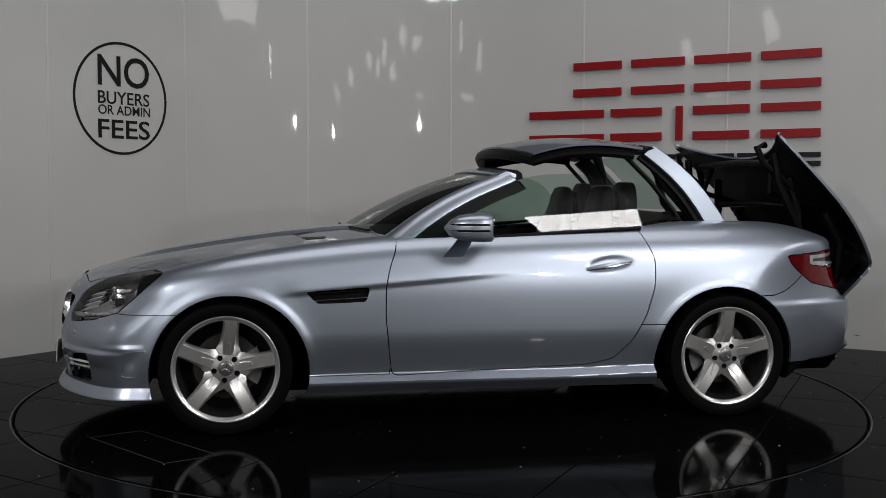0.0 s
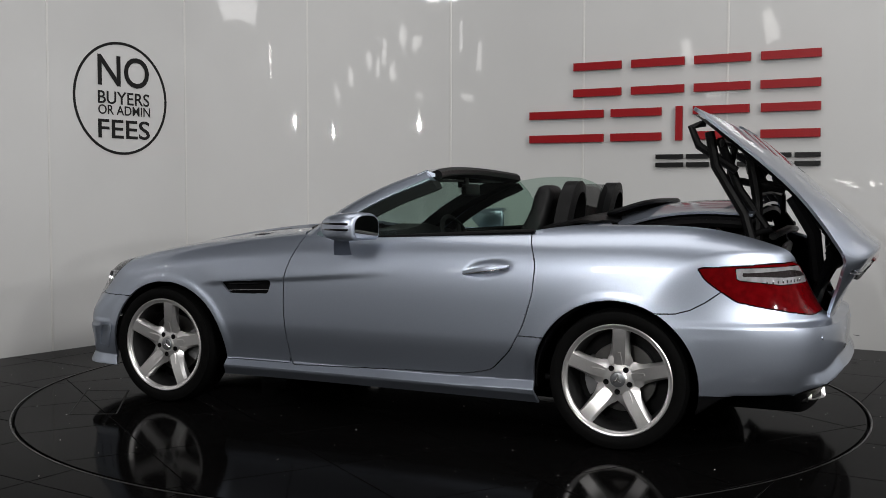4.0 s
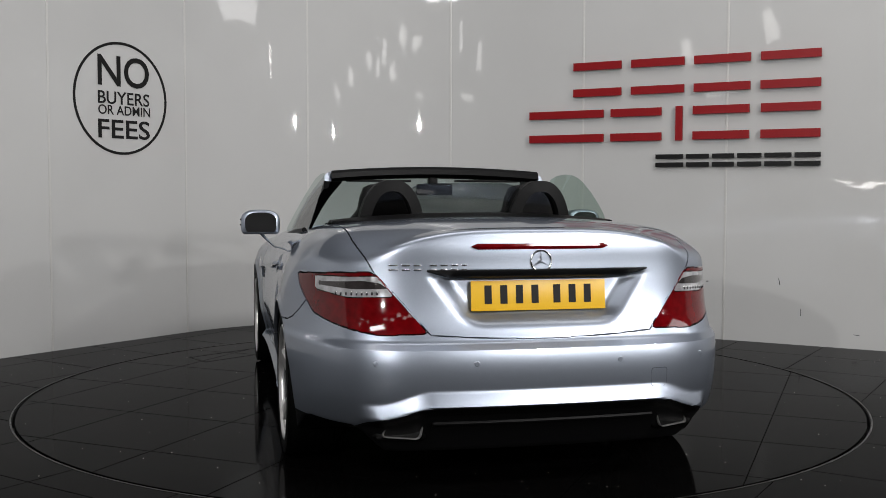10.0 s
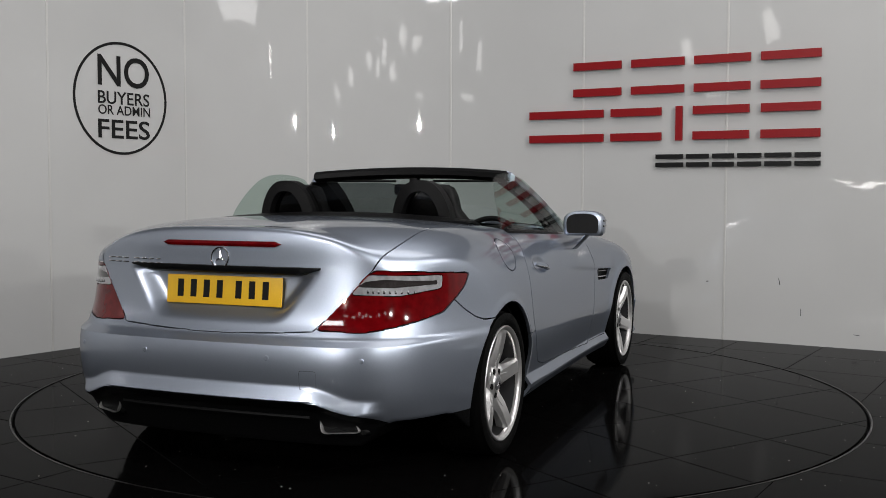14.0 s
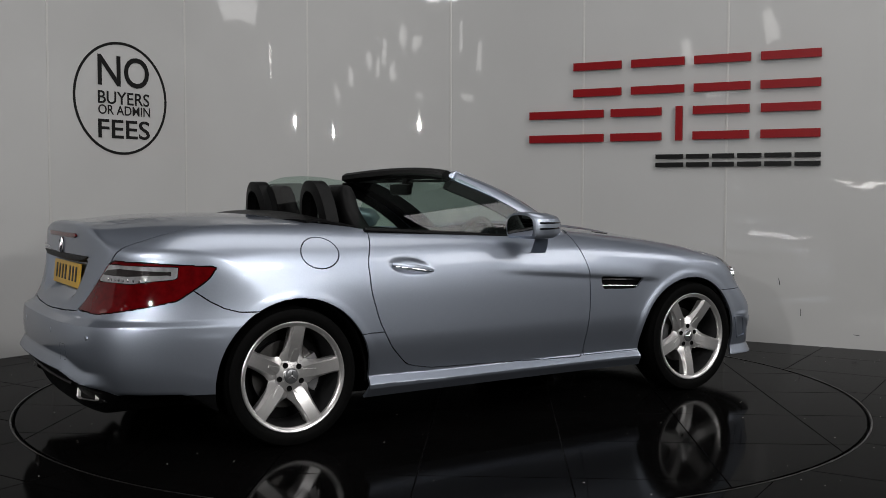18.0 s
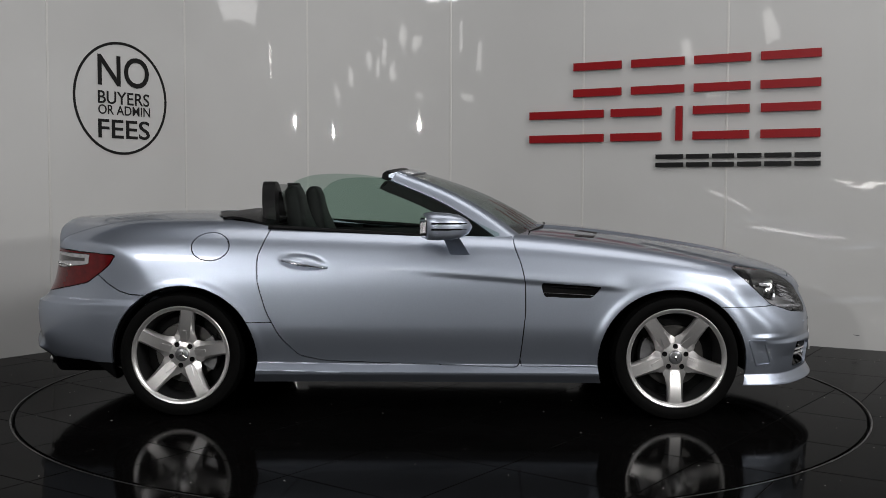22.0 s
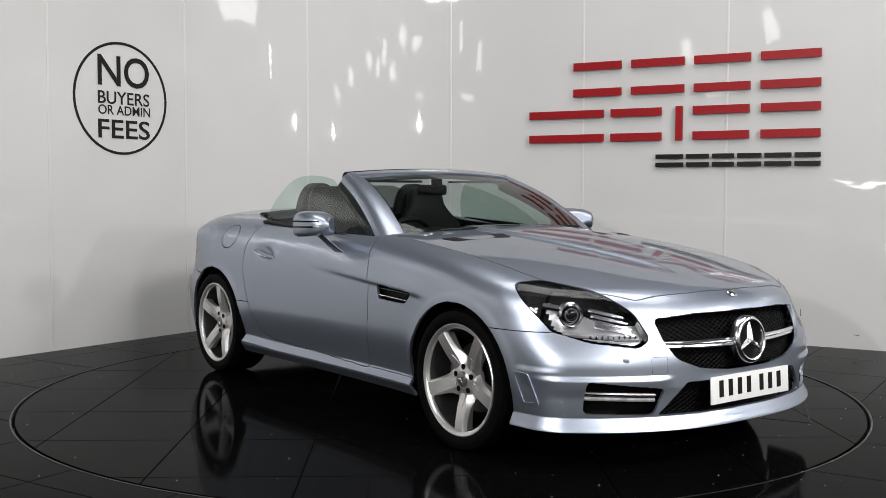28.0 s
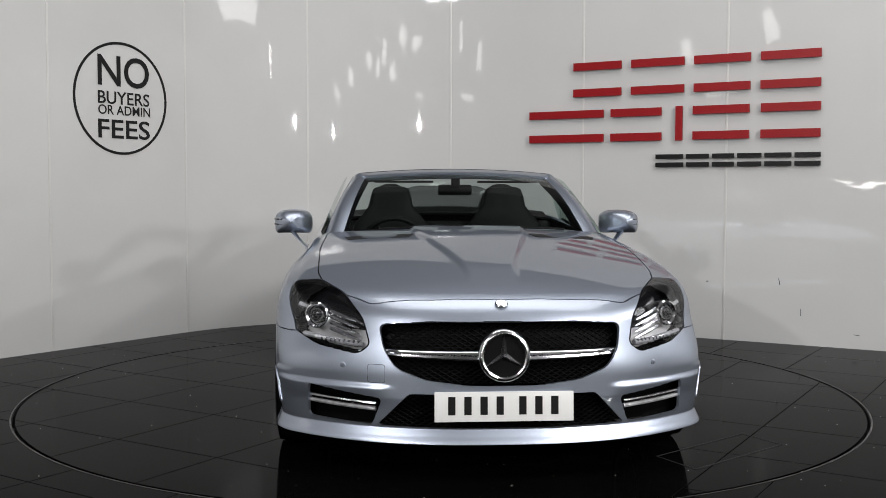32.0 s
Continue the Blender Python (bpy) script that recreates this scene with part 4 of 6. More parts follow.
# ---- wheels ----
def wheel(x, radius, width, turn):
    """A five-spoke alloy wheel on the left side, its face outwards."""
    zc0, face = 0.306, 0.893
    to = lambda a, b, h: (x + a, face + h, zc0 + b)
    bm = bmesh.new()
    add_lathe(bm, [(0.2435, -0.004), (0.2435, -0.018), (0.232, -0.022), (0.222, -0.026), (0.2215, -0.015), (0.224, -0.011), (0.2355, -0.0015), (0.240, -0.001), (0.2435, -0.004)], 96, to)
    rim = part("wheel", bm, ALLOY, car, "five-spoke silver alloy wheel with a low-profile tyre")
    # the barrel's dark colour stands for the shade behind the spokes
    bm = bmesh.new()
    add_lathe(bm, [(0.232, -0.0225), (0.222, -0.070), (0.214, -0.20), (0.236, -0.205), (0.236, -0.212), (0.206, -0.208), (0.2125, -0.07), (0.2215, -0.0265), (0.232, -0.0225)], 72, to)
    part("rim_barrel", bm, BARREL, rim, "inner alloy rim barrel, coloured dark for shade")
    bm = bmesh.new()
    add_lathe(bm, [(0.02, -0.150), (0.21, -0.155), (0.21, -0.165), (0.02, -0.165)], 48, to)
    part("brake_backplate", bm, BLACK, rim, "black brake backplate")
    bm = bmesh.new()
    r = radius
    prof = [(0.240, -0.012), (0.252, -0.003), (0.275, 0.002), (0.297, -0.004), (r - 0.010, -0.018), (r - 0.002, -0.032)]
    for k in range(4):
        a = -0.045 - k * (width - 0.09) / 4
        prof += [(r, a), (r, a - 0.034), (r - 0.007, a - 0.036), (r - 0.007, a - 0.043)]
    prof += [(r - 0.002, -width + 0.032), (r - 0.012, -width + 0.018), (0.29, -width + 0.004), (0.25, -width + 0.006), (0.235, -width + 0.014)]
    add_lathe(bm, prof, 84, to)
    part("tyre", bm, RUBBER, rim, "black rubber tyre", angle=50)
    for k in range(5):
        a0 = radians(turn) + 2 * math.pi * k / 5
        ca, sa = math.cos(a0), math.sin(a0)
        bm = bmesh.new()
        rings = []
        # flat machined face, sloping flanks that widen towards the hub
        for rr, hw, foot, top, drop in ((0.028, 0.016, 0.030, -0.046, 0.010), (0.060, 0.021, 0.046, -0.044, 0.014), (0.078, 0.024, 0.057, -0.041, 0.020), (0.092, 0.0255, 0.053, -0.037, 0.022), (0.104, 0.0262, 0.046, -0.033, 0.022),
                                        (0.125, 0.0262, 0.041, -0.027, 0.020), (0.16, 0.0258, 0.0375, -0.020, 0.018), (0.195, 0.0258, 0.036, -0.0145, 0.017), (0.216, 0.0268, 0.037, -0.0125, 0.016), (0.226, 0.030, 0.042, -0.0118, 0.014)):
            sec = [(-foot, -0.062), (-foot, top - drop), (-hw - 0.0015, top - 0.0015), (-hw, top), (hw, top), (hw + 0.0015, top - 0.0015), (foot, top - drop), (foot, -0.062)]
            rings.append([to(rr * ca - s * sa, rr * sa + s * ca, h) for s, h in sec])
        add_loft(bm, rings)
        part("spoke", bm, ALLOY, rim, angle=18)
        # raised wedge between hub and face
        bm = bmesh.new()
        lift = lambda q: np.interp(q, [0.028, 0.060, 0.078, 0.092, 0.104, 0.125], [-0.046, -0.044, -0.041, -0.037, -0.033, -0.027]).item()
        add_loft(bm, [[to(rr * ca - s * sa, rr * sa + s * ca, lift(rr) + h) for s, h in ((-hw, -0.004), (-hw + 0.002, 0.0035), (hw - 0.002, 0.0035), (hw, -0.004))] for rr, hw in ((0.062, 0.0155), (0.085, 0.014), (0.120, 0.0075))])
        part("spoke_wedge", bm, ALLOY, rim, angle=18)
    bm = bmesh.new()
    add_lathe(bm, [(0, -0.034), (0.036, -0.034), (0.040, -0.038), (0.066, -0.042), (0.072, -0.054), (0.072, -0.10), (0, -0.10)], 48, to)
    part("hub", bm, ALLOY, rim)
    bm = bmesh.new()
    add_lathe(bm, [(0, -0.0275), (0.024, -0.0275), (0.030, -0.0295), (0.0335, -0.033), (0.0335, -0.037), (0, -0.037)], 40, to)
    cap = part("hub_cap", bm, CAP_GREY, rim, "grey hub cap with a plain three-blade shape")
    for k in range(3):
        a0 = radians(turn + 120 * k)
        ca, sa = math.cos(a0), math.sin(a0)
        bm = bmesh.new()
        add_loft(bm, [[to(rr * ca - s * sa, rr * sa + s * ca, h) for s, h in ((-hw, -0.0278), (0, top), (hw, -0.0278))] for rr, hw, top in ((0.0, 0.005, -0.0245), (0.008, 0.0042, -0.0250), (0.026, 0.0007, -0.0272))])
        part("hub_blade", bm, CHROME, rim)
    for k in range(5):
        a0 = radians(turn) + 2 * math.pi * (k + 0.5) / 5
        bm = bmesh.new()
        add_lathe(bm, [(0, -0.0385), (0.009, -0.0385), (0.0125, -0.0375), (0.0125, -0.05), (0, -0.05)], 16, lambda a, b, h: to(0.0545 * math.cos(a0) + a, 0.0545 * math.sin(a0) + b, h))
        part("wheel_bolt", bm, GRILLE_BLACK, rim, "dark recessed wheel bolt")
    bm = bmesh.new()
    add_lathe(bm, [(0.06, -0.115), (0.150, -0.115), (0.152, -0.118), (0.152, -0.135), (0.150, -0.138), (0.06, -0.138), (0.06, -0.115)], 56, to)
    part("brake_disc", bm, STEEL, rim, "worn steel brake disc")
    bm = bmesh.new()
    sgn = 1 if x < 0 else -1
    add_loft(bm, [[to(sgn * q * math.cos(w), q * math.sin(w), h) for q, h in ((0.10, -0.095), (0.163, -0.095), (0.168, -0.15), (0.10, -0.15))] for w in np.linspace(radians(-32), radians(32), 9)])
    part("brake_caliper", bm, ALLOY_DARK, rim, "grey brake caliper")
    return rim


def mirrored_thing(ob):
    """A part with its sub-parts on the other side of the car."""
    top = flipped(ob.name.split(".")[0], ob)
    if "label" in ob:
        top["label"] = ob["label"]
    for ch in list(ob.children):
        c2 = flipped(ch.name.split(".")[0], ch, top)
        if "label" in ch:
            c2["label"] = ch["label"]
    return top


wheel(1.215, 0.306, 0.215, 97)
wheel(-1.215, 0.306, 0.235, 93)
for ob in (wheel(1.215, 0.306, 0.215, 54), wheel(-1.215, 0.306, 0.235, 82)):
    mirrored_thing(ob)
    for o in (*ob.children, ob):
        bpy.data.objects.remove(o)


# ---- windscreen, side glass ----
def screen(s, v):
    """The windscreen's surface: s from base to top, v across from -1 to 1."""
    b = Vector((0.655 - 0.205 * v * v, 0.715 * v, 0.905 - 0.035 * v * v))
    t = Vector((-0.075 - 0.075 * v * v, 0.575 * v, 1.226 - 0.026 * v * v))
    p = b.lerp(t, s)
    return p + Vector((0.40, 0, 0.92)) * 0.034 * math.sin(math.pi * min(max(s, 0), 1))


def sheet(rows, thick, way=None):
    """A curved plate from a grid of points, with thickness."""
    bm = bmesh.new()
    g = [[bm.verts.new(p) for p in row] for row in rows]
    for a, b in zip(g, g[1:]):
        for i in range(len(a) - 1):
            bm.faces.new((a[i], a[i + 1], b[i + 1], b[i]))
    bm.normal_update()
    if thick:
        bmesh.ops.solidify(bm, geom=bm.faces[:], thickness=thick)
    return bm


rows = [[screen(s, v) for v in np.linspace(-0.93, 0.93, 33)] for s in np.linspace(0.0, 0.955, 15)]
windscreen = part("windscreen", sheet(rows, 0.0), SCREEN_GLASS, car, "clear windscreen glass")
windscreen.visible_shadow = False
rows = [[screen(s, v) - Vector((0.006, 0, 0.006)) for v in np.linspace(-0.93, 0.93, 33)] for s in np.linspace(0.865, 0.965, 5)]
part("sun_band", sheet(rows, 0.002), GLOSS_BLACK, windscreen, "black printed band along the top edge")


def pillar():
    """Left windscreen pillar: painted outside, black seal below."""
    rings, seal = [], []
    for s in np.linspace(-0.06, 1.03, 20):
        a, b = screen(s, 0.895), screen(s, 0.985)
        grow = 1 + 0.5 * (1 - s) * 0.4
        b = b + Vector((-0.004, 0.014, 0.002))
        c = b + Vector((-0.030, 0.026, -0.040)) * grow
        d = c + Vector((-0.022, -0.018, -0.006))
        e = a + Vector((-0.045, -0.002, -0.045))
        m = a.lerp(b, 0.55) + Vector((0.004, 0.003, 0.010))
        n = b.lerp(c, 0.45) + Vector((0.005, 0.008, 0.004))
        rings.append([a, m, b, n, c, d, e])
        f = c + Vector((-0.050, 0.004, -0.046))
        seal.append([c + Vector((-0.004, -0.003, -0.004)), f, f + Vector((-0.010, -0.022, 0.004)), d + Vector((-0.012, -0.012, 0))])
    bm = add_loft(bmesh.new(), rings)
    p = part("windscreen_pillar", bm, PAINT, car, angle=50)
    bm = add_loft(bmesh.new(), seal)
    trim = []
    for s in np.linspace(-0.02, 1.03, 16):
        a = screen(s, 0.895)
        e = a + Vector((-0.050, -0.006, -0.050))
        c = screen(s, 0.985) + Vector((-0.058, 0.018, -0.048))
        trim.append([a + Vector((-0.004, -0.010, -0.002)), e, c, c + Vector((0.012, 0.002, 0.006)), a + Vector((0.0, 0.004, -0.012))])
    part("pillar_trim", add_loft(bmesh.new(), trim), BLACK, p, "black inner pillar trim")
    q = part("pillar_seal", bm, BLACK, p, "black rubber window seal")
    return p, q


p, q = pillar()
p2 = flipped("windscreen_pillar", p)
for ob in list(p.children):
    flipped(ob.name.split(".")[0], ob, p2, ob["label"])
rings = []
for v in np.linspace(-1.0, 1.0, 29):
    a, b = screen(0.955, v), screen(1.03, v)
    n = Vector((0.25, 0, 0.95)) * 0.008
    back = Vector((-0.045, 0, -0.010))
    rings.append([a, a + n, b + n, b + back + n * 0.4, b + back - Vector((0, 0, 0.012)), a - Vector((0.02, 0, 0.022))])
header = part("windscreen_header", add_loft(bmesh.new(), rings), PAINT, car, angle=45)
rings = []
for v in np.linspace(-0.985, 0.985, 29):
    b = screen(1.03, v) + Vector((-0.044, 0, 0.002))
    rings.append([b + Vector((0.03, 0, -0.006)), b + Vector((-0.012, 0, 0.010)), b + Vector((-0.034, 0, -0.004)), b + Vector((-0.040, 0, -0.030)), b + Vector((0.0, 0, -0.048)), b + Vector((0.04, 0, -0.035))])
part("header_trim", add_loft(bmesh.new(), rings), BLACK, header, "black padded header trim")


def side_glass():
    out = rounded([(0.37, 0.90), (0.16, 1.00), (-0.06, 1.115), (-0.20, 1.180), (-0.34, 1.200), (-0.48, 1.206), (-0.60, 1.198), (-0.68, 1.170), (-0.755, 1.10), (-0.815, 1.00), (-0.838, 0.87), (-0.4, 0.855), (0.1, 0.835)], 0.02)
    return out


def glass_y(z):
    return 0.752 - 0.30 * (z - 0.90) - 0.30 * (z - 0.90) ** 2


def glass_rows():
    out = side_glass()
    rows = []
    for x in np.linspace(0.355, -0.832, 40):
        zs = []
        for (x1, z1), (x2, z2) in zip(out, out[1:] + out[:1]):
            if (x1 - x) * (x2 - x) <= 0 and x1 != x2:
                zs.append(z1 + (z2 - z1) * (x - x1) / (x2 - x1))
        rows.append([(x, glass_y(z), z) for z in np.linspace(min(zs), max(zs), 9)])
    return rows


bm = sheet(glass_rows(), 0.0)
g1 = part("door_window", bm, GLASS, doors[0], "greenish raised door glass")
g1.visible_shadow = False
g2 = flipped("door_window", g1, doors[1], "greenish raised door glass")
g2.visible_shadow = False
bm = add_tube(bmesh.new(), [(x, 0.752 + 0.006, z) for x, z in ((0.40, 0.868), (0.2, 0.876), (0.0, 0.888), (-0.3, 0.908), (-0.6, 0.924), (-0.80, 0.935))], 0.012, 8)
w1 = part("waist_seal", bm, BLACK, doors[0], "black window waist seal")
flipped("waist_seal", w1, doors[1], "black window waist seal")


# ---- mirrors ----
def door_mirror():
    rings = []
    for x, sy, sz in ((0.008, 0.078, 0.050), (0.016, 0.087, 0.056), (0.055, 0.089, 0.058), (0.110, 0.083, 0.055), (0.155, 0.064, 0.046), (0.182, 0.038, 0.030), (0.192, 0.012, 0.010)):
        cy, cz = 0.905 - 0.05 * max(x - 0.1, 0), 0.928
        ring = []
        for k in range(28):
            a = 2 * math.pi * k / 28
            c, s = math.cos(a), math.sin(a)
            ring.append((x + 0.03 * c * 0.6, cy + sy * math.copysign(abs(c) ** 0.7, c), cz + sz * (abs(s) ** 0.75 if s > 0 else -min(1.25 * abs(s) ** 0.45, 0.98))))
        rings.append(ring)
    m = part("door_mirror", add_loft(bmesh.new(), rings), PAINT, car, "door mirror with a painted cap and dark slots", angle=60)
    bm = bmesh.new()
    ring = [(x - 0.006, y, z) for x, y, z in rings[0]]
    c = Vector((0.028, 0.905, 0.928))
    add_loft(bm, [[c + (Vector(p) - c) * 0.90 for p in ring], [c + (Vector(p) - c) * 0.90 + Vector((0.008, 0, 0)) for p in ring]])
    part("mirror_glass", bm, MIRROR, m, "mirror glass")
    for dz, ln in ((0.012, 1.0), (-0.012, 1.0)):
        pts = []
        for a in np.linspace(-0.25, 1.05, 12):
            x = 0.06 + 0.11 * a
            r = np.interp(x, [0.016, 0.055, 0.11, 0.155, 0.182, 0.192], [0.087, 0.089, 0.083, 0.064, 0.038, 0.012])
            pts.append((x + 0.018 * 0.6, 0.905 - 0.05 * max(x - 0.1, 0) + r + 0.0015, 0.928 + dz))
        part("mirror_slot", add_tube(bmesh.new(), pts, 0.0042, 6), GLOSS_BLACK, m, "dark slot and indicator line")
    rings = []
    for t in np.linspace(0, 1, 10):
        c = Vector((0.118 + 0.05 * t, 0.912 - 0.075 * t - 0.03 * t * t, 0.890 - 0.105 * t))
        rings.append([(c.x + (0.032 + 0.012 * t) * math.cos(a), c.y + 0.022 * math.sin(a), c.z + 0.014 * math.sin(a)) for a in np.linspace(0, 2 * math.pi, 17)[:-1]])
    part("mirror_stalk", add_loft(bmesh.new(), rings), PAINT, m)
    return m


left_mirror = door_mirror()
foot = Vector((0.16, 0.82, 0.80))
for ob in (left_mirror, *left_mirror.children):
    for v in ob.data.vertices:
        v.co = foot + (v.co - foot) * 1.16
mirrored_thing(left_mirror)


# ---- handles, vents ----
def handle():
    rings = []
    for t in np.linspace(0, 1, 12):
        x = -0.715 + 0.225 * t
        r = 0.0115 * (0.35 + 0.65 * math.sin(math.pi * min(max(t, 0.04), 0.96)) ** 0.5)
        y = 0.874 + 0.016 * math.sin(math.pi * t) - 0.006 * abs(t - 0.5)
        z = 0.778 - 0.034 * t
        rings.append([(x, y + 0.5 * r * math.cos(a), z + 1.25 * r * math.sin(a)) for a in np.linspace(0, 2 * math.pi, 13)[:-1]])
    a = part("door_handle", add_loft(bmesh.new(), rings), PAINT, doors[0], "painted bar handle with a bright strip")
    b = flipped("door_handle", a, doors[1], "painted bar handle with a bright strip")
    pts = [(-0.702 + 0.20 * t, 0.8755 + 0.021 * math.sin(math.pi * (0.06 + 0.88 * t)) ** 0.8, 0.770 - 0.031 * t) for t in np.linspace(0, 1, 10)]
    strip = part("handle_strip", add_tube(bmesh.new(), pts, [0.0012 + 0.0032 * math.sin(math.pi * (0.1 + 0.8 * i / 9)) for i in range(10)], 8), CHROME, a, "bright chrome strip")
    flipped("handle_strip", strip, b, "bright chrome strip")


handle()
for k, z in enumerate((0.655, 0.622)):
    pts = [(x, 0.862 + 0.004 * (x - 0.55), z - 0.05 * (x - 0.56)) for x in np.linspace(0.495 if k else 0.57, 0.875 if k else 0.82, 8)]
    bm = add_tube(bmesh.new(), pts, [0.0012 + 0.0026 * math.sin(math.pi * i / 7) for i in range(8)], 8)
    f = part("vent_fin", bm, CHROME if k else GLOSS_BLACK, front_wings[0], "slim bright vent fin" if k else "black vent fin")
    flipped("vent_fin", f, front_wings[1], f["label"])


# ---- front end ----
def front_plate_mesh(y0, y1, z0, z1, depth):
    """A mesh of crossing slats behind an opening in the nose."""
    bm = bmesh.new()
    ny, nz = 20, 8
    rows = [[(front_at(np.array(y), np.array(z)).item() - depth, y, z) for y in np.linspace(y0, y1, ny)] for z in np.linspace(z0, z1, nz)]
    g = [[bm.verts.new(p) for p in r] for r in rows]
    for a, b in zip(g, g[1:]):
        for i in range(ny - 1):
            bm.faces.new((a[i], a[i + 1], b[i + 1], b[i]))
    return bm


def lattice(y0, y1, z0, z1, depth, pitch=0.032):
    bm = bmesh.new()
    h = z1 - z0
    for sgn in (1, -1):
        k = y0 - h * 1.7
        while k < y1 + h * 1.7:
            pts = []
            for t in np.linspace(0, 1, 9):
                y, z = k + sgn * h * 1.7 * (t - 0.5), z0 + h * t
                if y0 < y < y1:
                    pts.append((front_at(np.array(y), np.array(z)).item() - depth, y, z))
            if len(pts) > 2:
                add_tube(bm, pts, 0.0038, 4)
            k += pitch
    return bm


def nose_point(y, z, off=0.0):
    return Vector((skin_x(y, z, 1) + off, y, z))


grille = part("grille", front_plate_mesh(-0.48, 0.48, 0.385, 0.635, 0.075), GRILLE_BLACK, car, "black mesh grille with a chrome bar")
part("grille_mesh", lattice(-0.46, 0.46, 0.39, 0.63, 0.055), GRILLE_BLACK, grille)
lower = part("lower_intake", front_plate_mesh(-0.49, 0.49, 0.20, 0.37, 0.075), GRILLE_BLACK, car, "black lower air intake")
part("intake_mesh", lattice(-0.47, 0.47, 0.205, 0.36, 0.05), GRILLE_BLACK, lower)
for sgn in (1, -1):
    rings = []
    for y in np.linspace(0.080, 0.455, 12):
        c = nose_point(sgn * y, 0.508 - 0.02 * (0.45 - y), -0.016 - 0.02 * step(np.array(y), 0.38, 0.46).item())
        h = 0.019 - 0.016 * (y - 0.08)
        rings.append([c + Vector((-0.012, 0, h)), c + Vector((0.006, 0, h * 0.9)), c + Vector((0.012, 0, h * 0.35)), c + Vector((0.004, 0, -h * 0.1)), c + Vector((0.008, 0, -h * 0.6)), c + Vector((0.002, 0, -h)), c + Vector((-0.012, 0, -h))])
    part("grille_bar", add_loft(bmesh.new(), rings), CHROME, grille, "chrome grille bar", angle=60)
bm = bmesh.new()
EX = 2.046
nose = lambda a, b, h: (EX + h - 0.1 * b, a, 0.505 + b)
add_lathe(bm, [(0.098, -0.02), (0.098, 0.006), (0.095, 0.014), (0.089, 0.019), (0.084, 0.020), (0.078, 0.017), (0.076, 0.008), (0.076, -0.02), (0.098, -0.02)], 72, nose)
part("emblem_ring", bm, CHROME, grille, "large plain chrome ring")
bm = bmesh.new()
add_lathe(bm, [(0, 0.002), (0.081, 0.002), (0.081, -0.004), (0, -0.004)], 48, nose)
part("emblem_disc", bm, GRILLE_BLACK, grille, "black disc behind the ring")


def blades(place, length, half, high, parent):
    """Three tapered blades with a ridge, meeting at the middle of a ring."""
    for k in range(3):
        a0 = radians(90 + 120 * k)
        ca, sa = math.cos(a0), math.sin(a0)
        bm = bmesh.new()
        add_loft(bm, [[place(rr * ca - s * sa, rr * sa + s * ca, h) for s, h in ((-hw, 0.0), (0, top), (hw, 0.0))] for rr, hw, top in ((0.0, half, high), (length * 0.25, half * 0.8, high * 0.9), (length, half * 0.14, high * 0.35))])
        part("emblem_blade", bm, CHROME, parent, "tapered chrome blade", angle=10)


blades(lambda a, b, h: nose(a, b, h + 0.002), 0.078, 0.0135, 0.020, grille)
bm = bmesh.new()
add_lathe(bm, [(0, 0.005), (0.020, 0.004), (0.025, 0.0), (0, -0.006)], 32, lambda a, b, h: (1.957 + 0.42 * h - 0.85 * b * 0.9, a, 0.690 + 0.9 * h + b * 0.45))
part("nose_badge", bm, CHROME, front_bumper, "small round badge")

for sgn in (1, -1):
    fog = part("fog_intake", front_plate_mesh(sgn * 0.43, sgn * 0.76, 0.20, 0.39, 0.07), GRILLE_BLACK, car, "black bumper opening with bright light bars")
    for z, mt in ((0.312, CHROME), (0.292, CLEAR_LENS)):
        pts = [nose_point(sgn * y, z + 0.05 * (y - 0.47), -0.022) for y in np.linspace(0.475, 0.728, 10)]
        part("light_bar", add_tube(bmesh.new(), pts, 0.0085, 8), mt, fog, "bright daytime running light bar")
    bm = bmesh.new()
    c = Vector((1.640, 0, 0.33))
    ol = rounded([(1.562, 0.398), (1.652, 0.394), (1.692, 0.270), (1.610, 0.262)], 0.012)
    inner = rounded([(1.578, 0.386), (1.644, 0.383), (1.676, 0.281), (1.618, 0.275)], 0.010)
    sy = lambda x, z, o: sgn * (skin_y(x, z) + o + 0.001)
    a = [bm.verts.new((x, sy(x, z, 0.004), z)) for x, z in ol]
    b = [bm.verts.new((x, sy(x, z, 0.004), z)) for x, z in inner]
    d = [bm.verts.new((x, sy(x, z, -0.006), z)) for x, z in inner]
    e = [bm.verts.new((x, sy(x, z, -0.010), z)) for x, z in ol]
    for i in range(len(a)):
        j = (i + 1) % len(a)
        bm.faces.new((a[i], a[j], b[j], b[i]))
        bm.faces.new((b[i], b[j], d[j], d[i]))
        bm.faces.new((e[i], e[j], a[j], a[i]))
    bm.faces.new(d)
    part("side_flute", bm, PAINT, front_bumper)


def plate(x, z, tilt, material, way):
    bm = add_box(bmesh.new(), (0, 0, 0), (0.006, 0.52, 0.111), 0.002)
    m = Matrix.Translation((x, 0, z)) @ Matrix.Rotation(radians(tilt), 4, "Y")
    bmesh.ops.transform(bm, matrix=m, verts=bm.verts)
    p = part("number_plate", bm, material, car if way > 0 else lid, ("white" if way > 0 else "yellow") + " number plate with plain black bars")
    y = -0.215
    for k in range(7):
        bm = add_box(bmesh.new(), (way * 0.0035, way * (y + 0.019), 0.004), (0.002, 0.027, 0.068), 0.0)
        bmesh.ops.transform(bm, matrix=m, verts=bm.verts)
        part("plate_bar", bm, INK, p)
        y += 0.060 if k != 3 else 0.085
    return p


plate(2.060, 0.317, -3, WHITE_PLATE, 1)


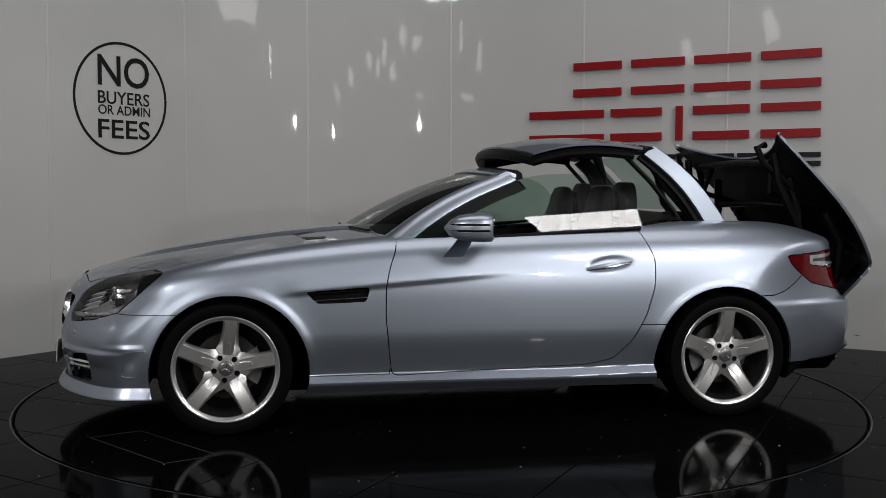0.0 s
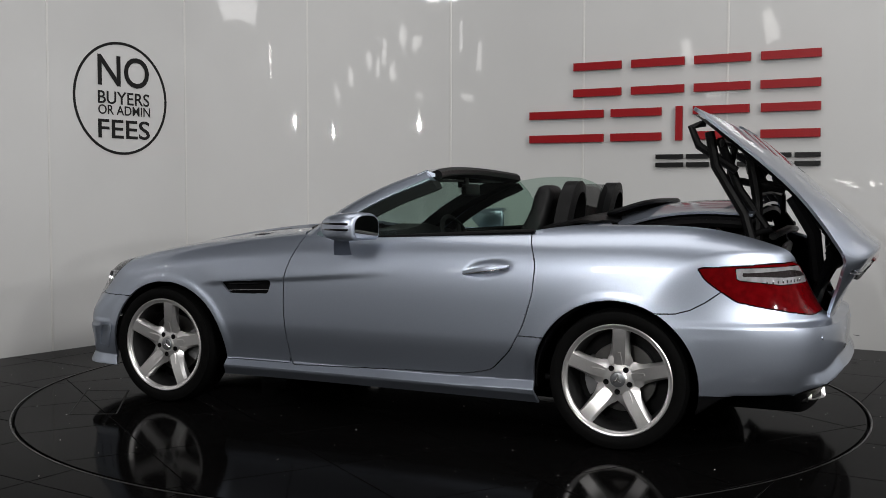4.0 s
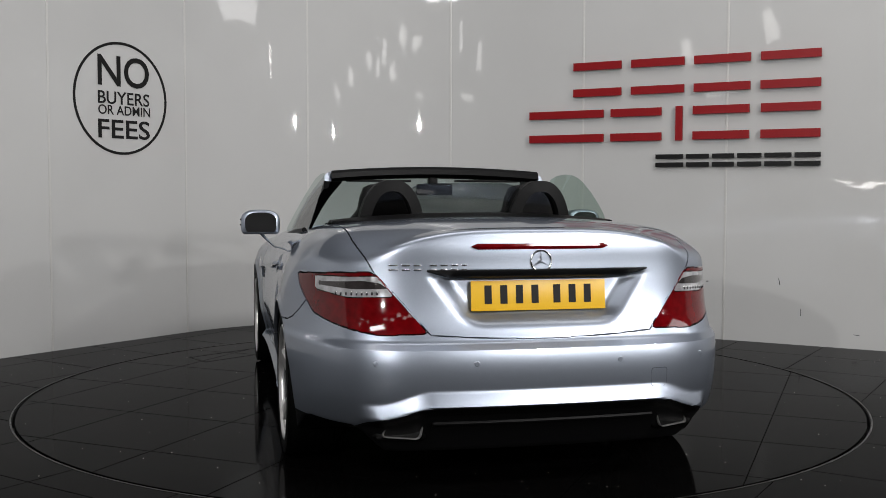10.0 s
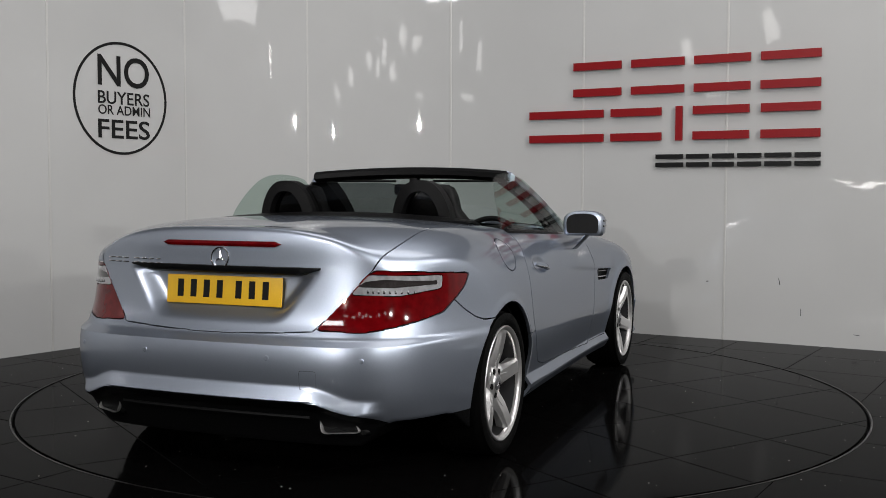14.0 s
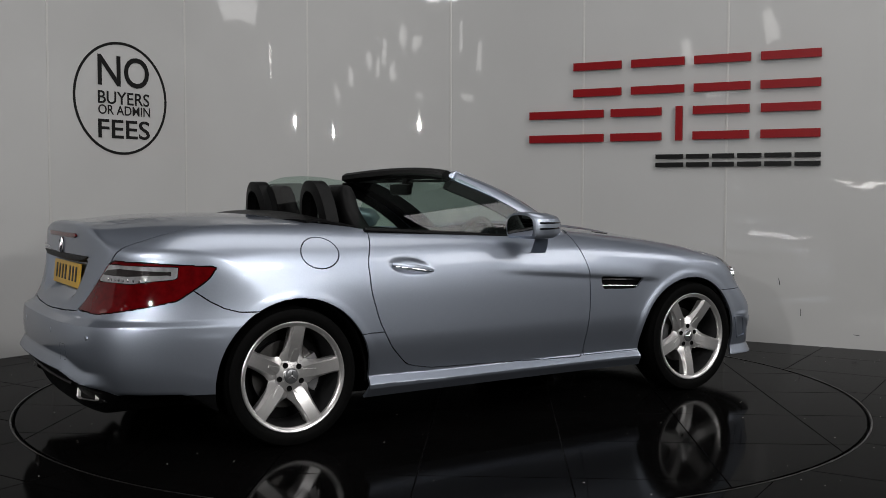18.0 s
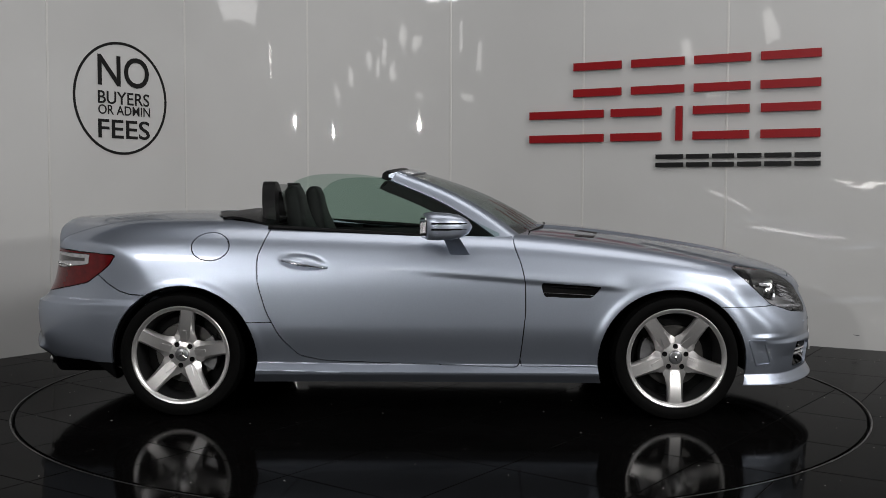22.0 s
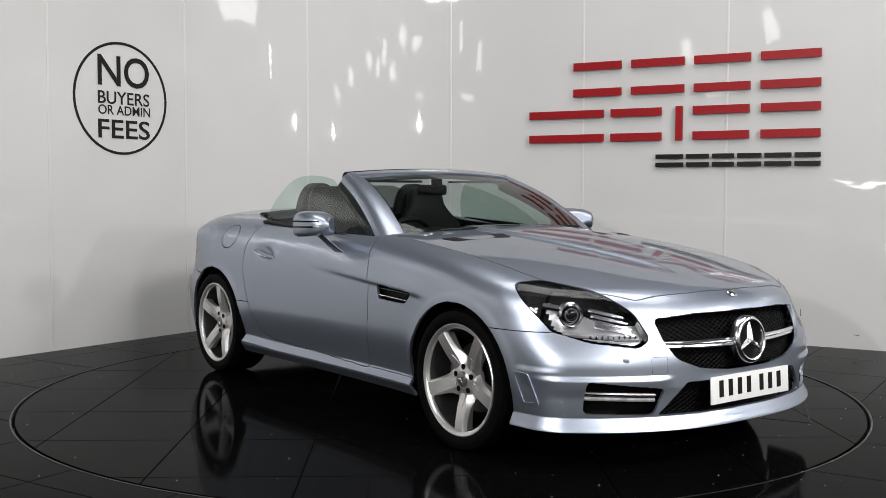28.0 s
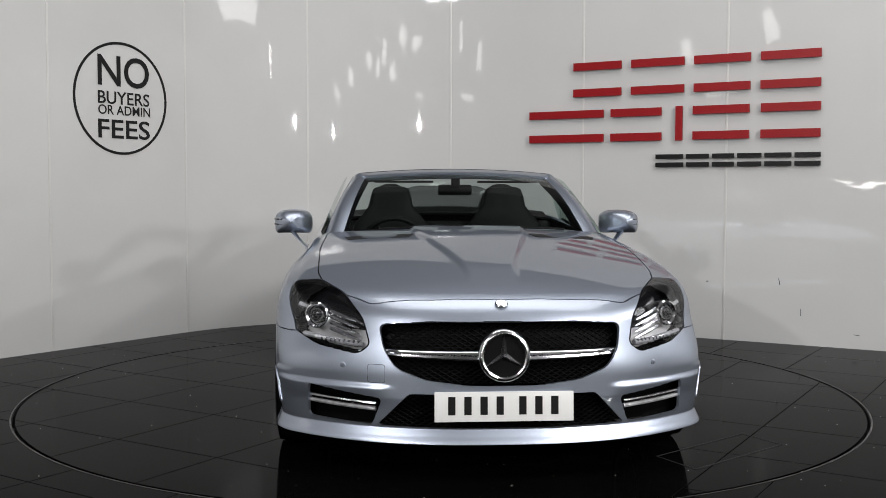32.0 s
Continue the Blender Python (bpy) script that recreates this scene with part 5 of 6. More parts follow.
def lamp_inside(sgn):
    """Projector, reflector, bright blades and a dark housing behind a headlight lens."""
    head = heads[0] if sgn > 0 else heads[1]
    me = piece(BM, P["headlight"], gap=0.004, depth=0.0)
    for v in me.verts:
        v.co += Vector((-0.060, -0.045, -0.004))
        if sgn < 0:
            v.co.y = -v.co.y
    part("lamp_housing", me, GLOSS_BLACK, head, "gloss black lamp housing")
    me = piece(BM, P["headlight"], gap=0.003, depth=0.080)
    me.faces.ensure_lookup_table()
    bmesh.ops.delete(me, geom=[me.faces[i] for i in range(len(P["headlight"]))], context="FACES")
    if sgn < 0:
        for v in me.verts:
            v.co.y = -v.co.y
    part("housing_wall", me, GLOSS_BLACK, head, "gloss black wall round the lamp")
    me = piece(BM, P["headlight"], gap=0.004, depth=0.0, where=lambda c: c.z < 0.585 + 0.55 * max(c.y - 0.62, 0) and c.y < 0.78)
    for v in me.verts:
        v.co += Vector((-0.046, -0.034, -0.002))
        if sgn < 0:
            v.co.y = -v.co.y
    part("reflector_bowl", me, ALLOY, head, "bright lower reflector")
    d = Vector((0.90, sgn * 0.42, 0.08)).normalized()
    rot = d.to_track_quat("Z", "Y").to_matrix()

    def turned(name, c, prof, mtl, lab, n=28):
        bm = bmesh.new()
        add_lathe(bm, prof, n, lambda a, b, h: Vector(c) + rot @ Vector((a, b, h)))
        part(name, bm, mtl, head, lab)
    c = nose_point(sgn * 0.705, 0.622, -0.030)
    turned("projector_ring", c, [(0.052, -0.03), (0.052, 0.006), (0.046, 0.012), (0.038, 0.004), (0.034, -0.02)], CHROME, "bright projector ring")
    turned("projector_lens", c, [(0.0, 0.016), (0.014, 0.013), (0.026, 0.005), (0.034, -0.010), (0.0, -0.02)], GLOSS_BLACK, "dark projector lens")
    turned("projector_iris", c, [(0.024, 0.0085), (0.027, 0.0085), (0.029, 0.004), (0.024, 0.004), (0.024, 0.0085)], CHROME, "thin bright iris")
    for k in range(4):
        pts = [nose_point(sgn * y, 0.640 - 0.021 * k + 0.30 * (y - 0.64), -0.026) for y in np.linspace(0.548 - 0.006 * k, 0.650, 7)]
        part("reflector_blade", add_tube(bmesh.new(), pts, (0.003, 0.005, 0.0065, 0.0075, 0.008, 0.008, 0.008), 6), CHROME, head, "bright reflector blade")
    pts = [nose_point(sgn * y, 0.531 + 0.10 * max(y - 0.56, 0), -0.022) for y in np.linspace(0.525, 0.755, 10)]
    part("indicator_strip", add_tube(bmesh.new(), pts, 0.011, 8), CLEAR_LENS, head, "clear indicator strip")
    for k in range(9):
        c = nose_point(sgn * (0.54 + 0.018 * k), 0.540, -0.012)
        part("indicator_lens", add_box(bmesh.new(), c, (0.008, 0.010, 0.014), 0.002), CHROME, head)
    pts = [nose_point(sgn * y, 0.648 + 0.25 * (y - 0.74), -0.022) for y in np.linspace(0.735, 0.775, 5)]
    part("lamp_trim", add_tube(bmesh.new(), pts, 0.014, 6), CHROME, head, "bright inner trim")


lamp_inside(1)
lamp_inside(-1)

# wiper cowl
rings = []
for v in np.linspace(-0.95, 0.95, 25):
    a = screen(0.0, v)
    rings.append([a + Vector((-0.02, 0, 0.006)), a + Vector((0.05, 0, 0.004)), a + Vector((0.07, 0, -0.012)), a + Vector((0.02, 0, -0.03)), a + Vector((-0.05, 0, -0.03))])
cowl = part("wiper_cowl", add_loft(bmesh.new(), rings), BLACK, car, "black cowl panel below the windscreen")
for y0, y1 in ((-0.58, -0.02), (-0.05, 0.52)):
    pts = [screen(0.035 + 0.02 * t, (y0 + (y1 - y0) * t) / 0.715) + Vector((0.012, 0, 0.012)) for t in np.linspace(0, 1, 8)]
    part("wiper", add_tube(bmesh.new(), pts, 0.006, 6), BLACK, cowl, "black wiper blade")
for sgn in (1, -1):
    bm = bmesh.new()
    pts = [(0.80, 0.28), (0.74, 0.62), (0.84, 0.60), (0.90, 0.31)]
    g = rounded([(x, y) for x, y in pts], 0.02)
    add_prism(bm, g, lambda u, v, w: (u, sgn * v, top_at(np.array(u), np.array(v)).item() + 0.001 + w - 0.009), 0.010)
    part("bonnet_vent", bm, BLACK, bonnet, "black slatted bonnet vent")


# ---- rear end ----
def tail_point(y, z, off=0.0):
    return Vector((skin_x(abs(y), z, -1) - off, y, z))


bm = bmesh.new()
rings = []
for y in np.linspace(-0.262, 0.262, 25):
    e = min(1, (0.262 - abs(y)) / 0.02 + 0.15)
    c = tail_point(y, 0.914)
    rings.append([c + Vector((0.01, 0, 0.011 * e)), c + Vector((-0.008, 0, 0.010 * e)), c + Vector((-0.012, 0, 0)), c + Vector((-0.008, 0, -0.010 * e)), c + Vector((0.01, 0, -0.011 * e))])
add_loft(bm, rings)
part("brake_light", bm, RED_LENS, lid, "narrow red high brake light")
bm = bmesh.new()
add_lathe(bm, [(0.042, 0), (0.042, 0.005), (0.039, 0.007), (0.036, 0.005), (0.036, 0), (0.042, 0)], 40, lambda a, b, h: (tail_point(0, 0.859).x - h + 0.06 * b, a, 0.859 + b))
part("badge_ring", bm, CHROME, lid, "plain chrome ring badge")
blades(lambda a, b, h: (tail_point(0, 0.859).x - h - 0.001 + 0.06 * b, a, 0.859 + b), 0.037, 0.0062, 0.009, lid)
y = 0.565
for wd, hi in ((0.040, 0.02), (0.036, 0.02), (0.034, 0.02), (0, 0), (0.032, 0.02), (0.032, 0.02), (0.032, 0.02), (0.026, 0.017)):
    if wd:
        for dz in (-0.008, 0.008):
            c = tail_point(y - wd / 2, 0.839 + dz)
            bm = add_box(bmesh.new(), (c.x - 0.002, c.y, c.z), (0.006, wd - 0.006, 0.0055), 0.001)
            part("model_badge", bm, CHROME, lid, "plain chrome badge bar")
    y -= wd + 0.006 if wd else 0.02
plate(-1.962, 0.732, 6, YELLOW_PLATE, -1)
# black strip put in for the shadow line under the lid's ledge
rings = []
for y in np.linspace(-0.425, 0.425, 35):
    e = min(1, (0.425 - abs(y)) / 0.10 + 0.08)
    x = -1.991 + 0.06 * (y / 0.82) ** 2 + 0.28 * (abs(y) / 0.82) ** 7
    rings.append([(x + 0.014, y, 0.8325), (x, y, 0.8285), (x - 0.001, y, 0.8265 - 0.018 * e), (x + 0.012, y, 0.822 - 0.022 * e), (x + 0.050, y, 0.820 - 0.024 * e), (x + 0.050, y, 0.8285)])
bm = add_loft(bmesh.new(), rings)
part("lid_grip", bm, BLACK, lid, "black strip for the shade under the lid's ledge above the plate", angle=60)
# inside of the lid
inn = piece(BM, P["lid"], True, gap=0.012, depth=0.0)
for v in inn.verts:
    n = Vector((np.clip(v.co.x + 1.5, 0, 1) * 0 + 0.085 * step(np.array(-v.co.x), 1.78, 1.90).item(), 0, -0.028))
    v.co += n
part("lid_lining", inn, BLACK, lid, "black inner lining of the boot lid")
for pts, r in (([(-1.14, 0.47, 0.915), (-1.36, 0.50, 0.80), (-1.58, 0.50, 0.74)], 0.020), ([(-1.30, 0.44, 0.93), (-1.44, 0.48, 0.82), (-1.60, 0.52, 0.64)], 0.024),
               ([(-1.20, 0.38, 0.93), (-1.28, 0.42, 0.80), (-1.50, 0.44, 0.92)], 0.018), ([(-1.55, 0.50, 0.92), (-1.72, 0.52, 0.86), (-1.86, 0.48, 0.72)], 0.030)):
    for sgn in (1, -1):
        part("lid_strut", add_tube(bmesh.new(), [(x, sgn * y, z) for x, y, z in pts], r, 8), BLACK, lid, "black lid mechanism strut")
for x, z, w in ((-1.16, 0.905, 0.50), (-1.42, 0.83, 0.49), (-1.60, 0.74, 0.50)):
    part("lid_crossbar", add_tube(bmesh.new(), [(x, -w, z), (x, 0, z + 0.02), (x, w, z)], 0.018, 8), BLACK, lid, "black lid crossbar")
for sgn in (1, -1):
    bm = add_tube(bmesh.new(), [(-1.10, sgn * 0.55, 0.915), (-1.22, sgn * 0.56, 0.82), (-1.45, sgn * 0.57, 0.74), (-1.66, sgn * 0.57, 0.60)], 0.022, 8)
    part("lid_arm", bm, BLACK, lid, "black lid lifting arm")
    bm = add_tube(bmesh.new(), [(-1.05, sgn * 0.50, 0.93), (-1.02, sgn * 0.52, 0.88), (-1.10, sgn * 0.54, 0.84), (-1.30, sgn * 0.55, 0.86)], 0.018, 8)
    part("lid_arm", bm, BLACK, lid, "black lid lifting arm")
    # exhaust tips
    bm = bmesh.new()
    oc = (sgn * 0.520, 0.257)
    ol = rounded([(-0.074, 0.027), (0.050, 0.024), (0.078, -0.026), (-0.060, -0.030)], 0.020)
    def ring(k, x):
        return [(x + 0.25 * v * k + (0.34 * u if x < -1.85 else 0), oc[0] + sgn * u * k, oc[1] + v * k) for u, v in ol]
    add_loft(bm, [ring(0.86, -1.945), ring(0.91, -2.000), ring(0.955, -2.006), ring(1.0, -2.000), ring(1.0, -1.80)], caps=False)
    tip = part("exhaust_tip", bm, ALLOY, car, "chrome exhaust tip")
    part("exhaust_surround", add_loft(bmesh.new(), [ring(1.0, -1.80), ring(1.0, -1.990), ring(1.30, -1.982), ring(1.45, -1.967), ring(1.5, -1.80)], caps=False), GRILLE_BLACK, tip, "black surround of the exhaust tip")
    bm = bmesh.new()
    bm.faces.new([bm.verts.new(q) for q in ring(0.90, -1.990)])
    part("exhaust_bore", bm, GRILLE_BLACK, tip, "dark exhaust bore", smooth=False)
pts = [tail_point(y, 0.285, 0.004) for y in np.linspace(-0.42, 0.42, 15)]
part("diffuser_rib", add_tube(bmesh.new(), pts, 0.008, 6), BLACK, diffuser)
for y in (-0.62, -0.27, 0.27, 0.62):
    c = tail_point(y, 0.505)
    bm = bmesh.new()
    add_lathe(bm, [(0, 0.002), (0.008, 0.002), (0.0105, 0.0), (0.0105, -0.01)], 20, lambda a, b, h: (c.x - h + 0.45 * abs(y) ** 1.5 * math.copysign(1, y) * a, c.y + a, c.z + b))
    part("parking_sensor", bm, PAINT, rear_bumper)
for y in (-0.60, 0.60):
    c = nose_point(y, 0.455)
    bm = bmesh.new()
    add_lathe(bm, [(0, 0.003), (0.008, 0.003), (0.0105, 0.001), (0.0105, -0.01)], 20, lambda a, b, h: (c.x + h - 0.55 * y * a / 0.6, c.y + a, c.z + b))
    part("parking_sensor", bm, PAINT, front_bumper)

for lamp, sgn in zip(tails, (1, -1)):
    for k in range(9):
        y = 0.60 + 0.017 * k
        c = tail_point(sgn * y, 0.745 - 0.05 * (y - 0.6), 0.0)
        part("led_lens", add_box(bmesh.new(), c + Vector((0.002, 0, 0)), (0.007, 0.010, 0.012), 0.002), CHROME, lamp, "small bright reflector")
# boot floor
bm = bmesh.new()
add_box(bm, (-1.45, 0, 0.50), (0.80, 1.10, 0.03), 0.01)
add_box(bm, (-1.03, 0, 0.62), (0.03, 1.30, 0.50), 0.01)
part("boot_floor", bm, BLACK, car, "black boot lining")


# ---- cabin ----
bm = bmesh.new()
add_box(bm, (-0.2, 0, 0.27), (1.5, 1.46, 0.03), 0.01)
add_box(bm, (-0.90, 0, 0.60), (0.05, 1.40, 0.66), 0.02)
add_box(bm, (0.52, 0, 0.58), (0.04, 1.40, 0.60), 0.02)
part("cabin_tub", bm, BLACK, car, "black cabin floor and bulkheads")
for k in (0, 1):
    sgn = 1 - 2 * k
    bm = add_box(bmesh.new(), (-0.2, sgn * 0.715, 0.60), (1.2, 0.05, 0.57), 0.02)
    part("door_trim", bm, LEATHER, doors[k], "black inner door trim")
rings = []
for y in np.linspace(-0.70, 0.70, 15):
    hump = 0.03 * math.exp(-((y + 0.36) / 0.16) ** 2)
    rings.append([(0.50, y, 0.60), (0.58, y, 0.88 - 0.05 * y * y), (0.44, y, 0.90 + hump - 0.04 * y * y), (0.27, y, 0.90 + hump - 0.03 * y * y), (0.215, y, 0.86), (0.23, y, 0.72), (0.30, y, 0.62)])
dash = part("dashboard", add_loft(bmesh.new(), rings), LEATHER, car, "black leather dashboard")
bm = add_box(bmesh.new(), (-0.25, 0, 0.42), (1.0, 0.20, 0.28), 0.03)
part("centre_console", bm, LEATHER, car, "black centre console")
bm = bmesh.new()
sw = Matrix.Translation((0.06, -0.36, 0.80)) @ Matrix.Rotation(radians(-66), 4, "Y")
N = 40
rim = []
for k in range(N):
    a = 2 * math.pi * k / N
    rim.append([sw @ Vector(((0.182 + 0.015 * math.cos(b)) * math.cos(a), (0.182 + 0.015 * math.cos(b)) * math.sin(a), 0.015 * math.sin(b))) for b in np.linspace(0, 2 * math.pi, 11)[:-1]])
rim.append(rim[0])
add_loft(bm, rim, caps=False)
bmesh.ops.remove_doubles(bm, verts=bm.verts, dist=1e-5)
wheel_rim = part("steering_wheel", bm, LEATHER, dash, "black leather steering wheel")
bm = bmesh.new()
add_box(bm, (0, 0, 0), (0.11, 0.10, 0.04), 0.015, sw)
for a in (0, 130, 230):
    add_box(bm, (0.10, 0, 0), (0.16, 0.035, 0.015), 0.004, sw @ Matrix.Rotation(radians(a + 90), 4, "Z"))
part("steering_column", bm, BLACK, dash)


def seat(y):
    """A bucket seat: cushion, back with side bolsters and a headrest."""
    def slab(pts, w, taper, sq=0.6):
        rings = []
        for (x, z, th, k) in pts:
            d = Vector((x, 0, z))
            rings.append([(x - 0.02 + th * c * 0.94, y + w * k * s2, z + th * c * 0.34) for c, s2 in ((math.copysign(abs(math.cos(a)) ** 0.55, math.cos(a)), math.copysign(abs(math.sin(a)) ** sq, math.sin(a))) for a in np.linspace(0, 2 * math.pi, 25)[:-1])])
        return add_loft(bmesh.new(), rings)
    s = part("seat", slab([(-0.52, 0.44, 0.08, 0.85), (-0.55, 0.52, 0.085, 1.0), (-0.60, 0.66, 0.08, 1.05), (-0.645, 0.80, 0.072, 1.04), (-0.672, 0.90, 0.062, 0.95), (-0.69, 0.97, 0.052, 0.72), (-0.70, 1.02, 0.050, 0.56), (-0.712, 1.08, 0.050, 0.52), (-0.722, 1.125, 0.040, 0.46), (-0.727, 1.142, 0.018, 0.36)], 0.25, 1), LEATHER, car, "black leather bucket seat with integrated headrest", angle=60)
    bm = add_box(bmesh.new(), (-0.28, y, 0.42), (0.52, 0.48, 0.16), 0.06)
    part("seat_cushion", bm, LEATHER, s)


seat(0.36)
seat(-0.36)


SMOKED = glass("smoked_glass", (0.30, 0.31, 0.31))


def hoop(y):
    """A padded roll hoop behind a seat, with a dark mesh inside."""
    def arch(w, h, k):
        pts = []
        for a in np.linspace(0, math.pi, 23):
            c, s = math.cos(a), math.sin(a)
            pts.append((w * math.copysign(abs(c) ** (0.75 if s > 0.1 else 1), c) * (1 + 0.28 * (1 - s)), h * s ** 0.75))
        return pts
    bm = bmesh.new()
    outer, inner = arch(0.122, 0.222, 0), arch(0.080, 0.170, 0)
    z0 = 0.945
    def row(pts, x, lean):
        return [bm.verts.new((x - lean * v, y + u, z0 + v)) for u, v in pts]
    a, b = row(outer, -0.870, 0.12), row(inner, -0.883, 0.12)
    c, d = row(outer, -0.805, 0.12), row(inner, -0.795, 0.12)
    for i in range(len(a) - 1):
        bm.faces.new((a[i], a[i + 1], b[i + 1], b[i]))
        bm.faces.new((c[i], d[i], d[i + 1], c[i + 1]))
        bm.faces.new((a[i], c[i], c[i + 1], a[i + 1]))
        bm.faces.new((b[i], b[i + 1], d[i + 1], d[i]))
    h = part("roll_hoop", bm, LEATHER, car, "dark grey padded roll hoop", angle=50)
    bm = bmesh.new()
    bm.faces.new([bm.verts.new((-0.835 - 0.12 * v, y + u, z0 + v)) for u, v in inner])
    part("hoop_mesh", bm, SMOKED, h, "smoked infill of the hoop", smooth=False)


hoop(0.36)
hoop(-0.36)
bm = bmesh.new()
ol = rounded([(-0.245, 0.955), (0.245, 0.955), (0.275, 1.13), (0.20, 1.155), (-0.20, 1.155), (-0.275, 1.13)], 0.03)
bm.faces.new([bm.verts.new((-0.835 - 0.12 * (z - 0.95), y, z)) for y, z in ol])
wd = part("wind_deflector", bm, SMOKED, car, "smoked glass wind deflector", smooth=False)
rows = []
for v in np.linspace(-1, 1, 21):
    y = 0.66 * v
    x1 = -1.03 - 0.17 * (1 - min(1, abs(y) / 0.62) ** 2)
    rows.append([(x, y, top_at(np.array(x), np.array(y)).item() + 0.008 - 0.03 * step(np.array(x), -1.00, -0.80).item() - 0.024 * step(np.array(-x), 1.0, 1.15).item()) for x in np.linspace(-0.80, x1 - 0.02, 9)])
part("rear_shelf", sheet(rows, 0.012), BLACK, car, "black rear shelf behind the seats")
bm = add_box(bmesh.new(), (-0.165, 0, 1.125), (0.035, 0.20, 0.062), 0.015)
add_box(bm, (-0.12, 0, 1.165), (0.05, 0.05, 0.06), 0.01)
part("rear_view_mirror", bm, BLACK, car, "black interior mirror")
for y in (0.30, -0.30):
    bm = add_box(bmesh.new(), (-0.13, y, 1.172), (0.10, 0.34, 0.012), 0.004)
    part("sun_visor", bm, BLACK, car, "black folded sun visor")


# ---- folding roof ----
def roof_panel():
    rows = []
    for t in np.linspace(0, 1, 14):
        row = []
        for v in np.linspace(-1, 1, 25):
            x0, x1 = -0.19 - 0.11 * abs(v) ** 2.2, -0.90 + 0.02 * v * v
            x = x0 + (x1 - x0) * t
            z = 1.355 + 0.045 * math.sin(math.pi * (0.22 + 0.68 * t)) - 0.05 * abs(v) ** 2.2 - 0.035 * (1 - t) ** 3 + 0.012 * t
            row.append((x, 0.575 * v, z))
        rows.append(row)
    r = part("roof_panel", sheet(rows, -0.012), PAINT, car, "painted front section of the folding roof", angle=40)
    low = [[(x - 0.01 * np.sign(0), y * 0.975, z - 0.030) for x, y, z in row] for row in rows]
    part("roof_lining", sheet(low, -0.02), BLACK, r, "black roof lining")
    pts = [Vector(p) + Vector((0.006, 0, -0.026)) for p in rows[0]]
    part("roof_latch_rail", add_tube(bmesh.new(), pts, 0.026, 8), BLACK, r, "black front roof rail")
    for sgn in (1, -1):
        pts = [(x, sgn * 0.555, z - 0.04) for x, z in [(rows[i][-1][0], rows[i][-1][2]) for i in range(0, 14, 2)]]
        part("roof_rail", add_tube(bmesh.new(), pts, 0.018, 6), BLACK, r, "black roof side rail")
    return r


def roof_back():
    rows = []
    for t in np.linspace(0, 1, 9):
        row = []
        for v in np.linspace(-1, 1, 21):
            bx, tx = -1.30 - 0.04 * (1 - v * v), -0.92 - 0.02 * (1 - v * v)
            x = bx + (tx - bx) * t
            z = 0.945 + (1.335 - 0.945) * t + 0.045 * math.sin(math.pi * t) + 0.03 * (1 - v * v) * t
            row.append((x - 0.03 * math.sin(math.pi * t), (0.665 - 0.095 * t) * v, z))
        rows.append(row)
    bm = sheet([r[2:-2] for r in rows[1:-1]], 0.0)
    glass_ob = part("rear_window", bm, GLASS, car, "tinted rear window of the folded roof")
    glass_ob.visible_shadow = False
    for sgn in (1, -1):
        rings, low = [], []
        for t in np.linspace(0, 1, 10):
            c = Vector((-1.265 + 0.35 * t - 0.015 * math.sin(math.pi * t), sgn * (0.655 - 0.085 * t + 0.012 * math.sin(math.pi * t)), 0.93 + 0.40 * t + 0.03 * math.sin(math.pi * t)))
            w = 0.055 - 0.017 * t
            along = Vector((-0.75, 0, 0.66))
            rings.append([c - along * -w + Vector((0, sgn * k[1], 0)) * 0 + along * (k[0] * w - w) + Vector((0, sgn * k[1], 0)) for k in ((-1, -0.012), (-0.85, 0.0), (0.85, 0.0), (1, -0.012), (0.9, -0.05), (-0.9, -0.04))])
            low.append([c + along * (k[0] * w) + Vector((0.012, sgn * k[1], -0.012)) for k in ((-1.25, -0.018), (0.7, -0.042), (0.7, -0.07), (-1.25, -0.06))])
        part("roof_pillar", add_loft(bmesh.new(), rings), PAINT, glass_ob, "painted rear roof pillar", angle=50)
        part("pillar_lining", add_loft(bmesh.new(), low), BLACK, glass_ob, "black pillar lining")
    pts = [Vector(p) + Vector((0.0, 0, -0.012)) for p in rows[-1]]
    part("roof_crossbar", add_tube(bmesh.new(), pts, 0.026, 8), BLACK, glass_ob, "black roof crossbar")
    for sgn in (1, -1):
        pts = [(-0.90, sgn * 0.53, 1.32), (-1.00, sgn * 0.56, 1.15), (-1.13, sgn * 0.58, 1.0), (-1.22, sgn * 0.60, 0.90)]
        part("roof_link", add_tube(bmesh.new(), pts, 0.017, 8), BLACK, glass_ob, "black roof linkage arm")
        pts = [(-0.80, sgn * 0.53, 1.30), (-0.93, sgn * 0.55, 1.17), (-1.05, sgn * 0.57, 1.02), (-1.12, sgn * 0.60, 0.90)]
        part("roof_link", add_tube(bmesh.new(), pts, 0.013, 8), BLACK, glass_ob, "black roof linkage arm")
        pts = [(-0.96, sgn * 0.40, 1.33), (-1.02, sgn * 0.42, 1.20), (-1.06, sgn * 0.42, 1.06), (-1.18, sgn * 0.44, 0.92)]
        part("roof_link", add_tube(bmesh.new(), pts, [0.03, 0.016, 0.02, 0.03], 8), BLACK, glass_ob, "black roof linkage arm")
        bm = add_box(bmesh.new(), (-1.10, sgn * 0.50, 0.97), (0.16, 0.05, 0.09), 0.02)
        part("hinge_block", bm, BLACK, glass_ob, "black roof hinge block")
    return glass_ob


